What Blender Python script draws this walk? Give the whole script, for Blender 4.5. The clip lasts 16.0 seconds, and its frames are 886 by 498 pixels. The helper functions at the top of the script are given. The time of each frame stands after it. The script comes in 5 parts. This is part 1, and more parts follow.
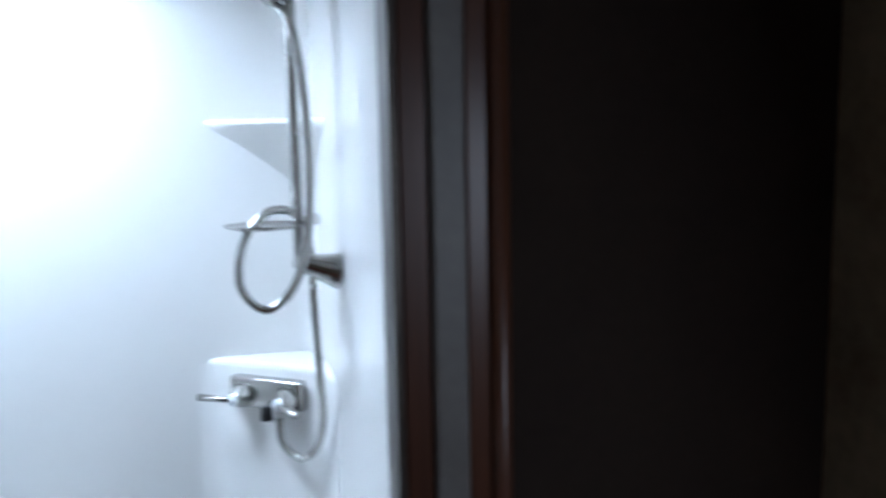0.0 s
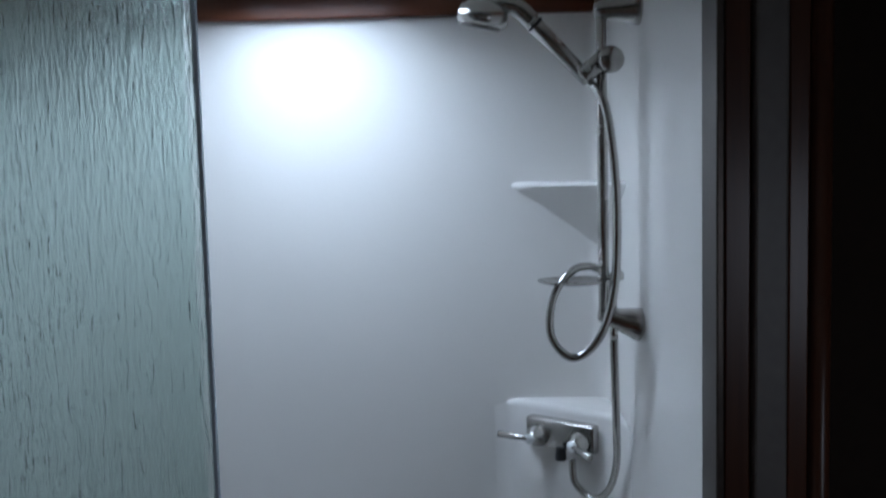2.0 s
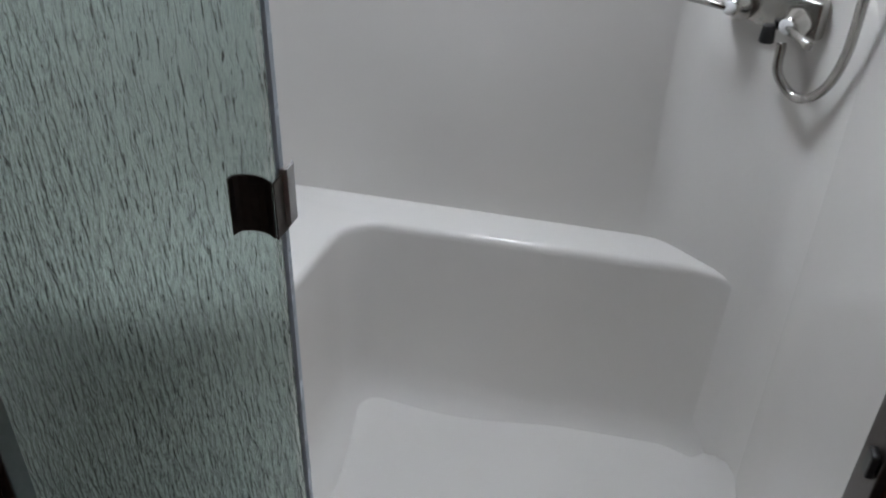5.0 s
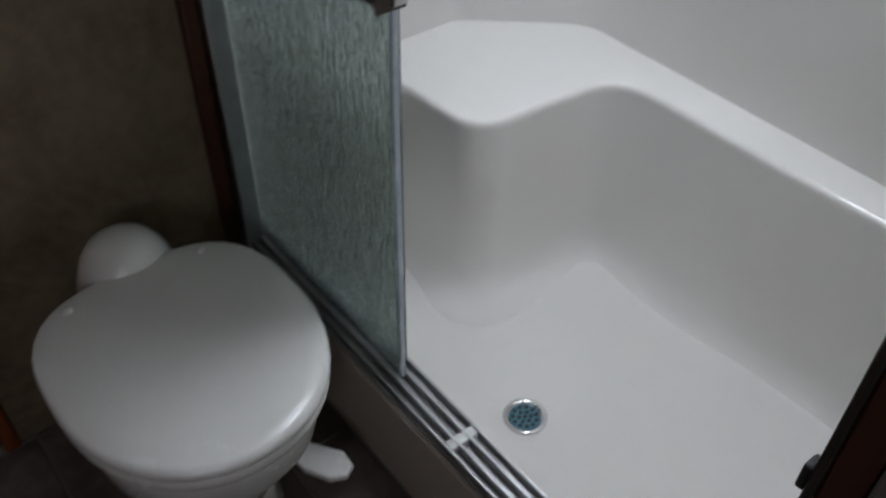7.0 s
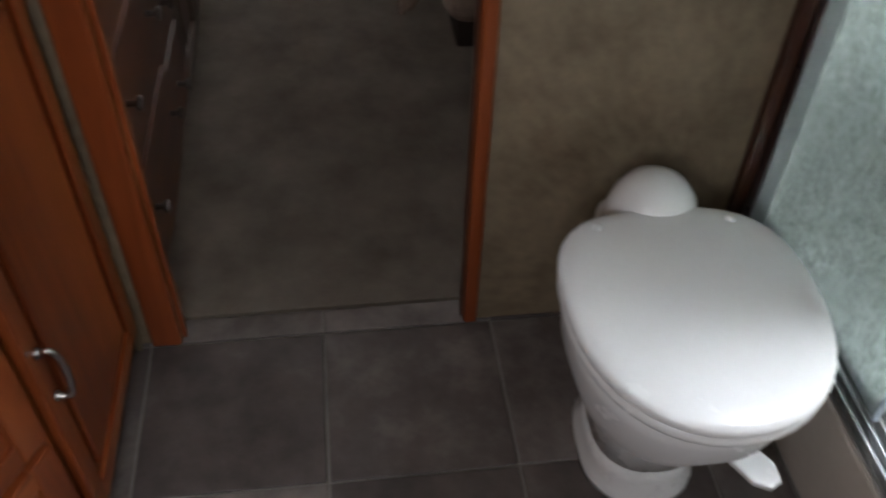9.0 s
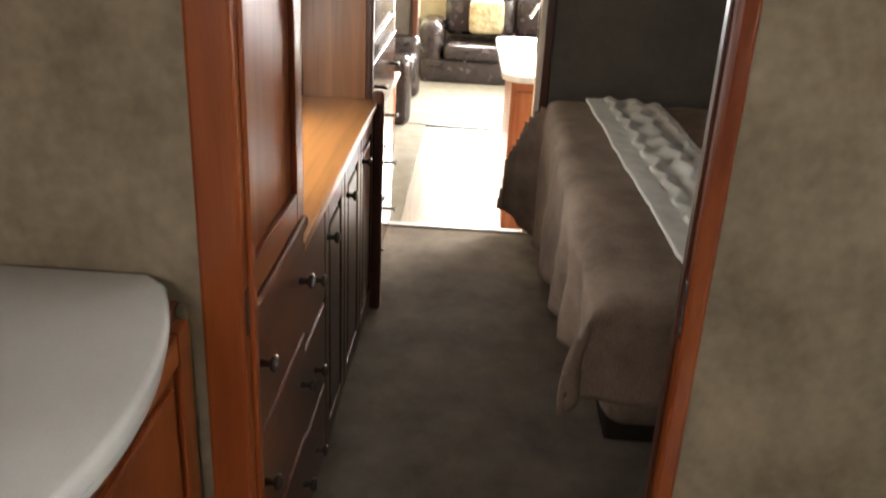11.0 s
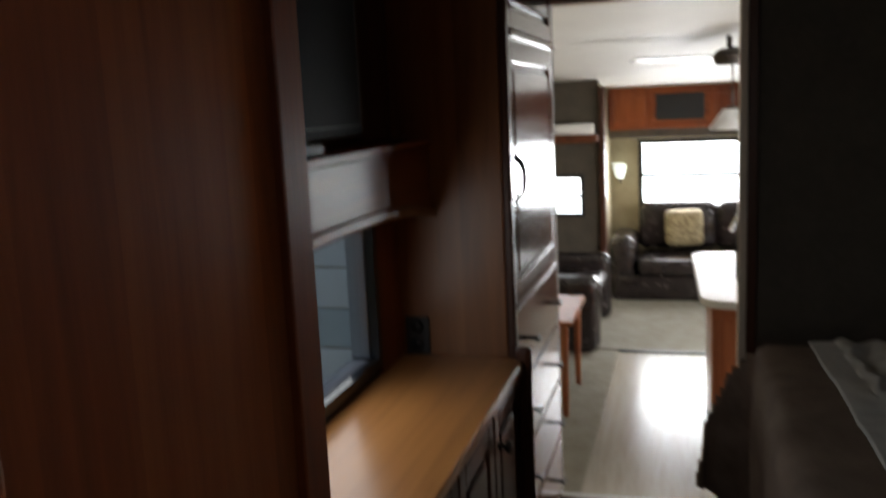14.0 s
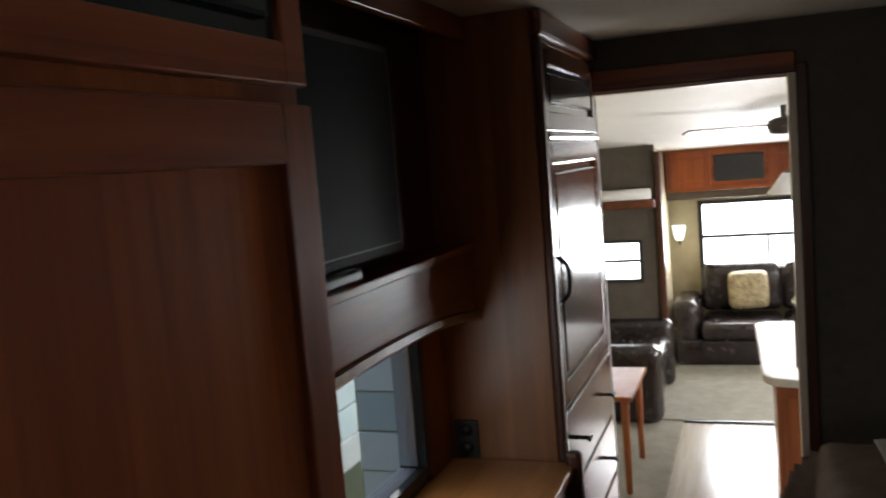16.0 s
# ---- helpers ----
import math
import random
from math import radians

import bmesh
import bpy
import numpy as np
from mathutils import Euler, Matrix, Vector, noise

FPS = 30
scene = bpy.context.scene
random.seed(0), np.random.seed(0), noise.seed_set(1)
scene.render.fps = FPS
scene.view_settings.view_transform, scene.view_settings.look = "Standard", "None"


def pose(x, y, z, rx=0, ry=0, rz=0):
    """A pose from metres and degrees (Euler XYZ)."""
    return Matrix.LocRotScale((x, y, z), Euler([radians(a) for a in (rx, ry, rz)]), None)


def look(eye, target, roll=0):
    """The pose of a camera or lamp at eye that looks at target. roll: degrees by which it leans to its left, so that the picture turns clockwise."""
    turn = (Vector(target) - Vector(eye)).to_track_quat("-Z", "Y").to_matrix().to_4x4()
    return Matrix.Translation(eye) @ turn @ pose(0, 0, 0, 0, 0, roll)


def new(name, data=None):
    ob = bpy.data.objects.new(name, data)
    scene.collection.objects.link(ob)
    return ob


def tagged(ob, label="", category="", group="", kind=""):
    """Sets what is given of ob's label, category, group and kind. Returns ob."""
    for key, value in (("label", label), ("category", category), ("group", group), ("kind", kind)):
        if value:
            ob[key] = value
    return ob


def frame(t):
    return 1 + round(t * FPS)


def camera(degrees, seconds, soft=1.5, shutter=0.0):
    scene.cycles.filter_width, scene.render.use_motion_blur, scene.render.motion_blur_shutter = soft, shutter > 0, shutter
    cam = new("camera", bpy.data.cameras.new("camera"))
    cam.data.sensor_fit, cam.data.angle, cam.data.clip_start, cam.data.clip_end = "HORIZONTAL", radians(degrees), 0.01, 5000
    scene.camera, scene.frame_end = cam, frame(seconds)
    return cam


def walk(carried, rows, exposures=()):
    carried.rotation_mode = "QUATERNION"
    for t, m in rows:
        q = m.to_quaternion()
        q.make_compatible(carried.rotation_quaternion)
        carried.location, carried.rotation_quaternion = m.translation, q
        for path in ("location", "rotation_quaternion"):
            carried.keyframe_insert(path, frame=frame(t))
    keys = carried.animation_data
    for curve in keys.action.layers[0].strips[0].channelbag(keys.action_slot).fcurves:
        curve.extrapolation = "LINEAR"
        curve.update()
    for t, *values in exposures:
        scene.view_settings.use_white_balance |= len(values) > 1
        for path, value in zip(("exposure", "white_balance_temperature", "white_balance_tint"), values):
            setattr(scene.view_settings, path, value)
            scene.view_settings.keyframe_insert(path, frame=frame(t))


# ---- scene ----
cam = camera(53.75, 16.0, soft=1.9, shutter=0.5)
EXPOSURES = [
    (0, 1.0, 5250, 8), (0.5, 0.3, 5150, 8), (1, -0.3, 5350, 10), (1.5, -0.4, 5400, 10), (2.5, -0.55, 5700, 11), (3.5, -0.25, 6050, 12), (6, 0.07, 6600, 16),
    (7, 0.15, 6450, 14), (8, 0.6, 6450, 13), (8.5, 1.08, 6450, 14), (9, 1.75, 6450, 14), (9.5, 2.18, 6900, 14), (10, 2.55, 7300, 14), (12.5, 1.25, 7300, 13),
    (13, 1.1, 7200, 13), (13.5, 0.5, 7000, 13), (14, -0.3, 6700, 12), (14.5, -0.35, 6700, 12), (15, -0.1, 6700, 12), (16, 0.2, 6700, 12)]
PATH = [
    (0, (0.943, -0.981, 1.541), (1.462, 0.929, 1.256), -1.15),
    (0.5, (0.828, -1.046, 1.575), (1.124, 0.918, 1.343), -2.29),
    (1, (0.815, -1.066, 1.577), (0.912, 0.927, 1.439), -1.82),
    (1.5, (0.802, -1.105, 1.580), (0.828, 0.893, 1.492), -1.60),
    (2, (0.816, -1.096, 1.578), (0.800, 0.897, 1.407), -1.52),
    (2.5, (0.799, -1.050, 1.584), (0.763, 0.909, 1.178), -1.50),
    (3, (0.772, -0.987, 1.623), (0.702, 0.888, 0.932), -1.23),
    (3.5, (0.776, -0.896, 1.609), (0.649, 0.878, 0.693), -1.30),
    (3.7, (0.786, -0.871, 1.596), (0.632, 0.866, 0.617), -1.09),
    (5.8, (0.979, -0.659, 1.420), (0.344, 0.856, 0.280), 1.70),
    (6, (1.050, -0.663, 1.417), (0.306, 0.806, 0.283), 1.30),
    (6.5, (1.209, -0.523, 1.386), (0.143, 0.652, 0.169), 0.40),
    (7, (1.267, -0.511, 1.435), (0.135, 0.420, 0.074), 1.10),
    (7.5, (1.209, -0.521, 1.424), (0.076, 0.223, -0.046), 2.90),
    (8, (1.177, -0.549, 1.422), (-0.004, -0.041, -0.111), 2.20),
    (8.5, (1.186, -0.631, 1.395), (-0.125, -0.294, -0.083), 0.60),
    (9, (1.199, -0.770, 1.425), (-0.201, -0.564, 0.013), 2.00),
    (9.5, (1.150, -0.840, 1.418), (-0.325, -0.781, 0.065), 1.20),
    (10, (1.135, -0.842, 1.441), (-0.501, -0.902, 0.291), 0.24),
    (10.2, (1.125, -0.847, 1.454), (-0.573, -0.908, 0.399), 0.75),
    (12.3, (0.749, -0.809, 1.385), (-1.170, -0.917, 0.832), 2.03),
    (12.5, (0.679, -0.820, 1.362), (-1.242, -0.936, 0.816), 0.43),
    (13, (0.545, -0.854, 1.360), (-1.373, -0.997, 0.810), 0.37),
    (13.5, (0.428, -0.824, 1.366), (-1.487, -1.105, 0.860), -1.88),
    (14, (0.349, -0.755, 1.419), (-1.548, -1.297, 1.092), -2.65),
    (14.5, (0.282, -0.713, 1.499), (-1.577, -1.443, 1.393), -3.24),
    (15, (0.317, -0.708, 1.526), (-1.514, -1.508, 1.428), -3.70),
    (15.5, (0.345, -0.709, 1.536), (-1.490, -1.493, 1.403), -4.47),
    (16, (0.319, -0.709, 1.541), (-1.554, -1.385, 1.346), -4.53),
]
walk(cam, [(t, look(eye, target, roll)) for t, eye, target, roll in PATH], EXPOSURES)

# ---- light ----
world = bpy.data.worlds.new("sky")
scene.world = world
world.use_nodes = True
_nt = world.node_tree
_sky = _nt.nodes.new("ShaderNodeTexSky")
_sky.sky_type = "NISHITA"
_sky.sun_disc = False
_sky.sun_elevation, _sky.sun_rotation = radians(38), radians(200)
_nt.links.new(_sky.outputs[0], _nt.nodes["Background"].inputs[0])
_nt.nodes["Background"].inputs[1].default_value = 0.12
_sun = new("sun", bpy.data.lights.new("sun", "SUN"))
_sun.data.energy, _sun.data.angle, _sun.data.color = 1.4, radians(12), (1.0, 0.96, 0.9)
_sun.matrix_world = look((2, 6, 8), (0, 0, 0))


def area(name, eye, target, w, h, power, colour=(1, 1, 1)):
    lamp = bpy.data.lights.new(name, "AREA")
    lamp.shape, lamp.size, lamp.size_y, lamp.energy, lamp.color = "RECTANGLE", w, h, power, colour
    ob = new(name, lamp)
    ob.matrix_world = look(eye, target)
    return ob


area("skylight_daylight", (0.54, 0.50, 1.985), (0.56, 0.48, 0), 0.31, 0.40, 7.4, (0.86, 0.94, 1.0)).data.spread = radians(155)
area("rear_window_daylight", (-8.36, -0.55, 0.66), (-5, -0.55, 0.3), 1.3, 0.6, 62, (0.93, 0.97, 1.0))
area("kitchen_window_daylight", (-4.2, 0.86, 0.75), (-3.9, -0.6, -0.43), 1.2, 0.8, 100, (0.95, 0.98, 1.0))
area("entry_window_daylight", (-6.2, 0.86, 0.75), (-6.2, -0.6, -0.43), 1.2, 0.8, 30, (0.95, 0.98, 1.0))
area("niche_window_daylight", (-1.12, -1.475, 0.98), (-1.12, 0, 0.7), 0.68, 0.34, 2.0, (0.9, 0.97, 1.0))
# added fill from behind the camera that brightens toilet and door wall
area("bath_window_daylight", (1.66, -1.05, 1.35), (0, -0.9, 0.75), 0.5, 0.45, 2.5, (0.95, 0.97, 1.0))
# weak added fill over the bed; no source is known on that side
area("bedroom_window_daylight", (-0.9, 1.56, 1.25), (-1.2, -0.7, 0.2), 0.5, 0.45, 0.22, (0.9, 0.97, 1.0))


# ---- materials ----
def material(name, base, rough=0.5, metal=0.0, spec=0.5):
    m = bpy.data.materials.new(name)
    m.use_nodes = True
    b = m.node_tree.nodes["Principled BSDF"]
    b.inputs["Base Color"].default_value = (*base, 1)
    b.inputs["Roughness"].default_value = rough
    b.inputs["Metallic"].default_value = metal
    b.inputs["Specular IOR Level"].default_value = spec
    return m, m.node_tree, b


def node(nt, kind, **values):
    n = nt.nodes.new(kind)
    for k, v in values.items():
        n.inputs[k].default_value = v
    return n


def coords(nt, scale=(1, 1, 1), rot=(0, 0, 0)):
    tc = nt.nodes.new("ShaderNodeTexCoord")
    mp = node(nt, "ShaderNodeMapping", Scale=scale, Rotation=rot)
    nt.links.new(tc.outputs["Object"], mp.inputs["Vector"])
    return mp.outputs["Vector"]


def ramp(nt, fac, stops):
    r = nt.nodes.new("ShaderNodeValToRGB")
    e = r.color_ramp.elements
    while len(e) < len(stops):
        e.new(0.5)
    for el, (p, c) in zip(e, stops):
        el.position, el.color = p, (*c, 1)
    nt.links.new(fac, r.inputs["Fac"])
    return r.outputs["Color"]


def bump(nt, b, height, strength=0.2, distance=0.01):
    n = node(nt, "ShaderNodeBump", Strength=strength, Distance=distance)
    nt.links.new(height, n.inputs["Height"])
    nt.links.new(n.outputs["Normal"], b.inputs["Normal"])


def mottled(name, a, c, scale=6.0, rough=0.6, metal=0.0, fine=60.0, relief=0.1, stretch=(1, 1, 1), spec=0.5, distance=0.004):
    m, nt, b = material(name, a, rough, metal, spec)
    vec = coords(nt, stretch)
    n1 = node(nt, "ShaderNodeTexNoise", Scale=scale, Detail=6.0, Roughness=0.6)
    n2 = node(nt, "ShaderNodeTexNoise", Scale=fine, Detail=3.0)
    for n in (n1, n2):
        nt.links.new(vec, n.inputs["Vector"])
    mx = nt.nodes.new("ShaderNodeMath")
    mx.operation = "MULTIPLY_ADD"
    mx.inputs[1].default_value = 0.35
    nt.links.new(n2.outputs["Fac"], mx.inputs[0])
    nt.links.new(n1.outputs["Fac"], mx.inputs[2])
    nt.links.new(ramp(nt, mx.outputs[0], [(0.42, a), (0.92, c)]), b.inputs["Base Color"])
    rr = node(nt, "ShaderNodeMapRange")
    rr.inputs["To Min"].default_value, rr.inputs["To Max"].default_value = max(0.03, rough - 0.08), min(1, rough + 0.1)
    nt.links.new(n1.outputs["Fac"], rr.inputs["Value"])
    nt.links.new(rr.outputs[0], b.inputs["Roughness"])
    bump(nt, b, n2.outputs["Fac"], relief, distance)
    return m


def wood(name, dark, mid, light, axis="Z", rough=0.32, board=0.11):
    """Stained wood: planks of differing tone with a stretched grain along one axis."""
    m, nt, b = material(name, mid, rough)
    k = {"X": (0.6, 9, 9), "Y": (9, 0.6, 9), "Z": (9, 9, 0.6)}[axis]
    vec = coords(nt, k)
    n1 = node(nt, "ShaderNodeTexNoise", Scale=2.2, Detail=8.0, Roughness=0.65, Distortion=0.6)
    n2 = node(nt, "ShaderNodeTexNoise", Scale=14.0, Detail=4.0)
    nt.links.new(vec, n1.inputs["Vector"])
    nt.links.new(vec, n2.inputs["Vector"])
    q = 1 / board
    v2 = coords(nt, {"X": (0, q, q), "Y": (q, 0, q), "Z": (q, q, 0)}[axis])
    fl = nt.nodes.new("ShaderNodeVectorMath")
    fl.operation = "FLOOR"
    nt.links.new(v2, fl.inputs[0])
    wn = nt.nodes.new("ShaderNodeTexWhiteNoise")
    nt.links.new(fl.outputs[0], wn.inputs["Vector"])
    a = nt.nodes.new("ShaderNodeMath")
    a.operation = "MULTIPLY_ADD"
    a.inputs[1].default_value = 0.28
    nt.links.new(wn.outputs["Value"], a.inputs[0])
    nt.links.new(n1.outputs["Fac"], a.inputs[2])
    nt.links.new(ramp(nt, a.outputs[0], [(0.35, dark), (0.62, mid), (0.95, light)]), b.inputs["Base Color"])
    bump(nt, b, n2.outputs["Fac"], 0.08, 0.002)
    b.inputs["Coat Weight"].default_value = 0.08
    b.inputs["Specular IOR Level"].default_value = 0.35
    b.inputs["Coat Roughness"].default_value = 0.2
    return m


CHERRY = wood("cherry_wood", (0.095, 0.018, 0.005), (0.20, 0.044, 0.0105), (0.31, 0.085, 0.022))
CHERRY_X = wood("cherry_wood_level", (0.095, 0.018, 0.005), (0.20, 0.044, 0.0105), (0.31, 0.085, 0.022), "X")
CHERRY_Y = wood("cherry_wood_cross", (0.095, 0.018, 0.005), (0.20, 0.044, 0.0105), (0.31, 0.085, 0.022), "Y")
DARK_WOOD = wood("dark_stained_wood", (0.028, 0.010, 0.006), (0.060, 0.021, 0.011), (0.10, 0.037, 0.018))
# near-black colour carries the shade of the unlit shower wall and bed underside
SHADE_PANEL = mottled("shade_dark_panel", (0.020, 0.013, 0.010), (0.032, 0.022, 0.016), 5.0, 0.85, spec=0.15)
DARK_WOOD_X = wood("dark_stained_wood_level", (0.050, 0.015, 0.007), (0.105, 0.030, 0.012), (0.16, 0.050, 0.021), "X")
OAK_TOP = wood("honey_wood_top", (0.22, 0.085, 0.025), (0.36, 0.15, 0.045), (0.46, 0.21, 0.07), "X", 0.28)
PANEL_SIDE = wood("honey_wood_panel", (0.13, 0.047, 0.016), (0.22, 0.085, 0.03), (0.30, 0.13, 0.05), "Z", 0.35)
WALLPAPER = mottled("brown_wallpaper", (0.098, 0.068, 0.038), (0.245, 0.185, 0.115), 5.5, 0.7, 0, 45.0, 0.15)
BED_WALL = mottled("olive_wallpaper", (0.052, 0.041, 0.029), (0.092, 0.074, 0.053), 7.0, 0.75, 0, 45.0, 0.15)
CREAM_WALL = mottled("tan_wallpaper", (0.30, 0.25, 0.15), (0.42, 0.36, 0.23), 6.0, 0.7)
CEILING = mottled("ceiling_vinyl", (0.62, 0.60, 0.56), (0.72, 0.70, 0.66), 3.0, 0.6, 0, 90.0, 0.1)
ACRYLIC = mottled("white_shower_acrylic", (0.79, 0.77, 0.74), (0.82, 0.805, 0.78), 2.0, 0.08, 0, 220.0, 0.006, spec=0.5)
SKYLIGHT_RIM = mottled("white_plastic_rim", (0.78, 0.79, 0.8), (0.84, 0.85, 0.86), 4.0, 0.35)
NICKEL = mottled("brushed_nickel", (0.40, 0.385, 0.365), (0.50, 0.485, 0.46), 20.0, 0.24, 1.0, 260.0, 0.06)
CHROME = mottled("polished_chrome", (0.70, 0.70, 0.70), (0.78, 0.78, 0.78), 10.0, 0.1, 1.0)
ALUMINIUM = mottled("satin_aluminium", (0.42, 0.42, 0.43), (0.55, 0.55, 0.56), 12.0, 0.33, 1.0, 200.0, 0.05)
BRONZE = mottled("bronze_metal", (0.055, 0.045, 0.040), (0.10, 0.085, 0.075), 9.0, 0.36, 0.75, 150.0, 0.05)
TOILET_WHITE = mottled("toilet_plastic", (0.70, 0.695, 0.67), (0.75, 0.745, 0.725), 3.0, 0.24, 0, 120.0, 0.01)
SINK_TOP = mottled("cultured_marble", (0.50, 0.48, 0.455), (0.60, 0.58, 0.555), 4.0, 0.22, 0, 300.0, 0.01)
BLACK = mottled("black_plastic", (0.012, 0.012, 0.013), (0.02, 0.02, 0.021), 20.0, 0.35)
SCREEN = mottled("dark_screen_glass", (0.012, 0.013, 0.015), (0.016, 0.017, 0.02), 3.0, 0.5, relief=0.0, spec=0.08)
DARK_GLASS = mottled("dark_tinted_glass", (0.015, 0.019, 0.02), (0.022, 0.027, 0.028), 3.0, 0.14, relief=0.0)
CARPET = mottled("brown_carpet", (0.120, 0.096, 0.073), (0.245, 0.207, 0.165), 6.0, 0.95, 0, 420.0, 0.8, spec=0.1, distance=0.01)
RUG = mottled("light_carpet", (0.25, 0.23, 0.19), (0.36, 0.34, 0.285), 8.0, 0.95, 0, 300.0, 0.8, spec=0.1, distance=0.01)
SUEDE = mottled("brown_suede", (0.092, 0.060, 0.042), (0.215, 0.155, 0.115), 7.5, 0.85, 0, 240.0, 0.25, spec=0.25)
RUNNER = mottled("pale_runner_cloth", (0.40, 0.385, 0.345), (0.52, 0.50, 0.46), 10.0, 0.8, 0, 160.0, 0.25)
LEATHER = mottled("dark_brown_leather", (0.012, 0.008, 0.008), (0.026, 0.019, 0.018), 8.0, 0.24, 0, 130.0, 0.2)
CREAM_TRIM = mottled("cream_trim", (0.55, 0.46, 0.36), (0.64, 0.55, 0.44), 5.0, 0.45)
SOLID_TOP = mottled("pale_counter", (0.60, 0.60, 0.60), (0.70, 0.70, 0.70), 5.0, 0.2, 0, 200.0, 0.02)
ORANGE_WOOD = wood("orange_wood", (0.26, 0.075, 0.03), (0.38, 0.12, 0.05), (0.46, 0.17, 0.075))
GROUT = mottled("dark_grout", (0.19, 0.172, 0.152), (0.25, 0.23, 0.205), 20.0, 0.9)
PLASTIC_BLUE = mottled("drain_blue", (0.03, 0.12, 0.17), (0.06, 0.2, 0.26), 20.0, 0.4)
SILVER_SHELL = mottled("outer_shell", (0.5, 0.5, 0.5), (0.6, 0.6, 0.6), 3.0, 0.6)
VINYL_WALL = mottled("grey_siding", (0.50, 0.58, 0.60), (0.60, 0.68, 0.70), 2.0, 0.5)
TRUNK_GRASS = mottled("dry_grass", (0.06, 0.08, 0.03), (0.10, 0.11, 0.05), 1.0, 0.95)


def tile_material():
    m, nt, b = material("slate_tile", (0.09, 0.075, 0.065), 0.55)
    vec = coords(nt)
    oi = nt.nodes.new("ShaderNodeObjectInfo")
    n1 = node(nt, "ShaderNodeTexNoise", Scale=7.0, Detail=7.0, Roughness=0.65)
    n1.noise_dimensions = "4D"
    sc = nt.nodes.new("ShaderNodeMath")
    sc.operation = "MULTIPLY"
    sc.inputs[1].default_value = 40.0
    nt.links.new(oi.outputs["Random"], sc.inputs[0])
    nt.links.new(sc.outputs[0], n1.inputs["W"])
    nt.links.new(vec, n1.inputs["Vector"])
    ad = nt.nodes.new("ShaderNodeMath")
    ad.operation = "MULTIPLY_ADD"
    ad.inputs[1].default_value = 0.34
    nt.links.new(oi.outputs["Random"], ad.inputs[0])
    nt.links.new(n1.outputs["Fac"], ad.inputs[2])
    nt.links.new(ramp(nt, ad.outputs[0], [(0.40, (0.042, 0.032, 0.028)), (0.66, (0.096, 0.076, 0.067)), (0.95, (0.22, 0.188, 0.168))]), b.inputs["Base Color"])
    bump(nt, b, n1.outputs["Fac"], 0.35, 0.006)
    return m


TILE = tile_material()


def rain_glass():
    """Rippled obscure glass: a clear pane with long vertical runs in its surface."""
    m, nt, b = material("rain_glass", (0.79, 0.87, 0.845), 0.2)
    b.inputs["Transmission Weight"].default_value = 1.0
    b.inputs["IOR"].default_value = 1.45
    vec = coords(nt, (200, 200, 30))
    n1 = node(nt, "ShaderNodeTexNoise", Scale=1.0, Detail=2.0, Distortion=0.5)
    nt.links.new(vec, n1.inputs["Vector"])
    bump(nt, b, n1.outputs["Fac"], 0.6, 0.0055)
    return m


RAIN_GLASS = rain_glass()


def clear_glass():
    m, nt, b = material("window_glass", (0.95, 0.97, 0.97), 0.02)
    b.inputs["Transmission Weight"].default_value = 1.0
    b.inputs["IOR"].default_value = 1.1
    return m


GLASS = clear_glass()


def glow(name, colour, strength):
    m, nt, b = material(name, colour, 0.5)
    b.inputs["Emission Color"].default_value = (*colour, 1)
    b.inputs["Emission Strength"].default_value = strength
    return m


SKY_DOME = glow("skylight_dome", (0.80, 0.90, 1.0), 1.6)
OUTSIDE = glow("bright_distance", (0.86, 0.95, 1.0), 6.0)
SCONCE_GLOW = glow("sconce_glass", (0.9, 1.0, 0.95), 1.0)


# ---- mesh helpers ----
def part(name, bm, mat, parent=None, label="", smooth=False):
    me = bpy.data.meshes.new(name)
    bm.normal_update()
    if smooth:
        for f in bm.faces:
            f.smooth = True
    bm.to_mesh(me)
    bm.free()
    me.materials.append(mat)
    ob = new(name, me)
    ob.parent = parent
    if parent is not None and parent.type == "EMPTY":
        ob.matrix_parent_inverse = Matrix.Translation(-parent.location)
    if label:
        ob["label"] = label
    return ob


def shade_by_angle(ob, degrees=40):
    ob.data.set_sharp_from_angle(angle=radians(degrees))
    return ob


def thing(name, label, category, at=(0, 0, 0), group="", kind=""):
    ob = new(name)
    ob.location = at
    ob.empty_display_size = 0.05
    return tagged(ob, label, category, group, kind)


def box(lo, hi, bev=0.0, seg=2, bm=None):
    """A box from corner to corner with bevelled edges, added to bm."""
    own = bmesh.new()
    bmesh.ops.create_cube(own, size=1)
    for v in own.verts:
        v.co = Vector([lo[i] + (v.co[i] + 0.5) * (hi[i] - lo[i]) for i in range(3)])
    if bev:
        bmesh.ops.bevel(own, geom=list(own.edges), offset=bev, segments=seg, profile=0.5, affect="EDGES")
    if bm is None:
        return own
    me = bpy.data.meshes.new("tmp")
    own.to_mesh(me)
    own.free()
    bm.from_mesh(me)
    bpy.data.meshes.remove(me)
    return bm


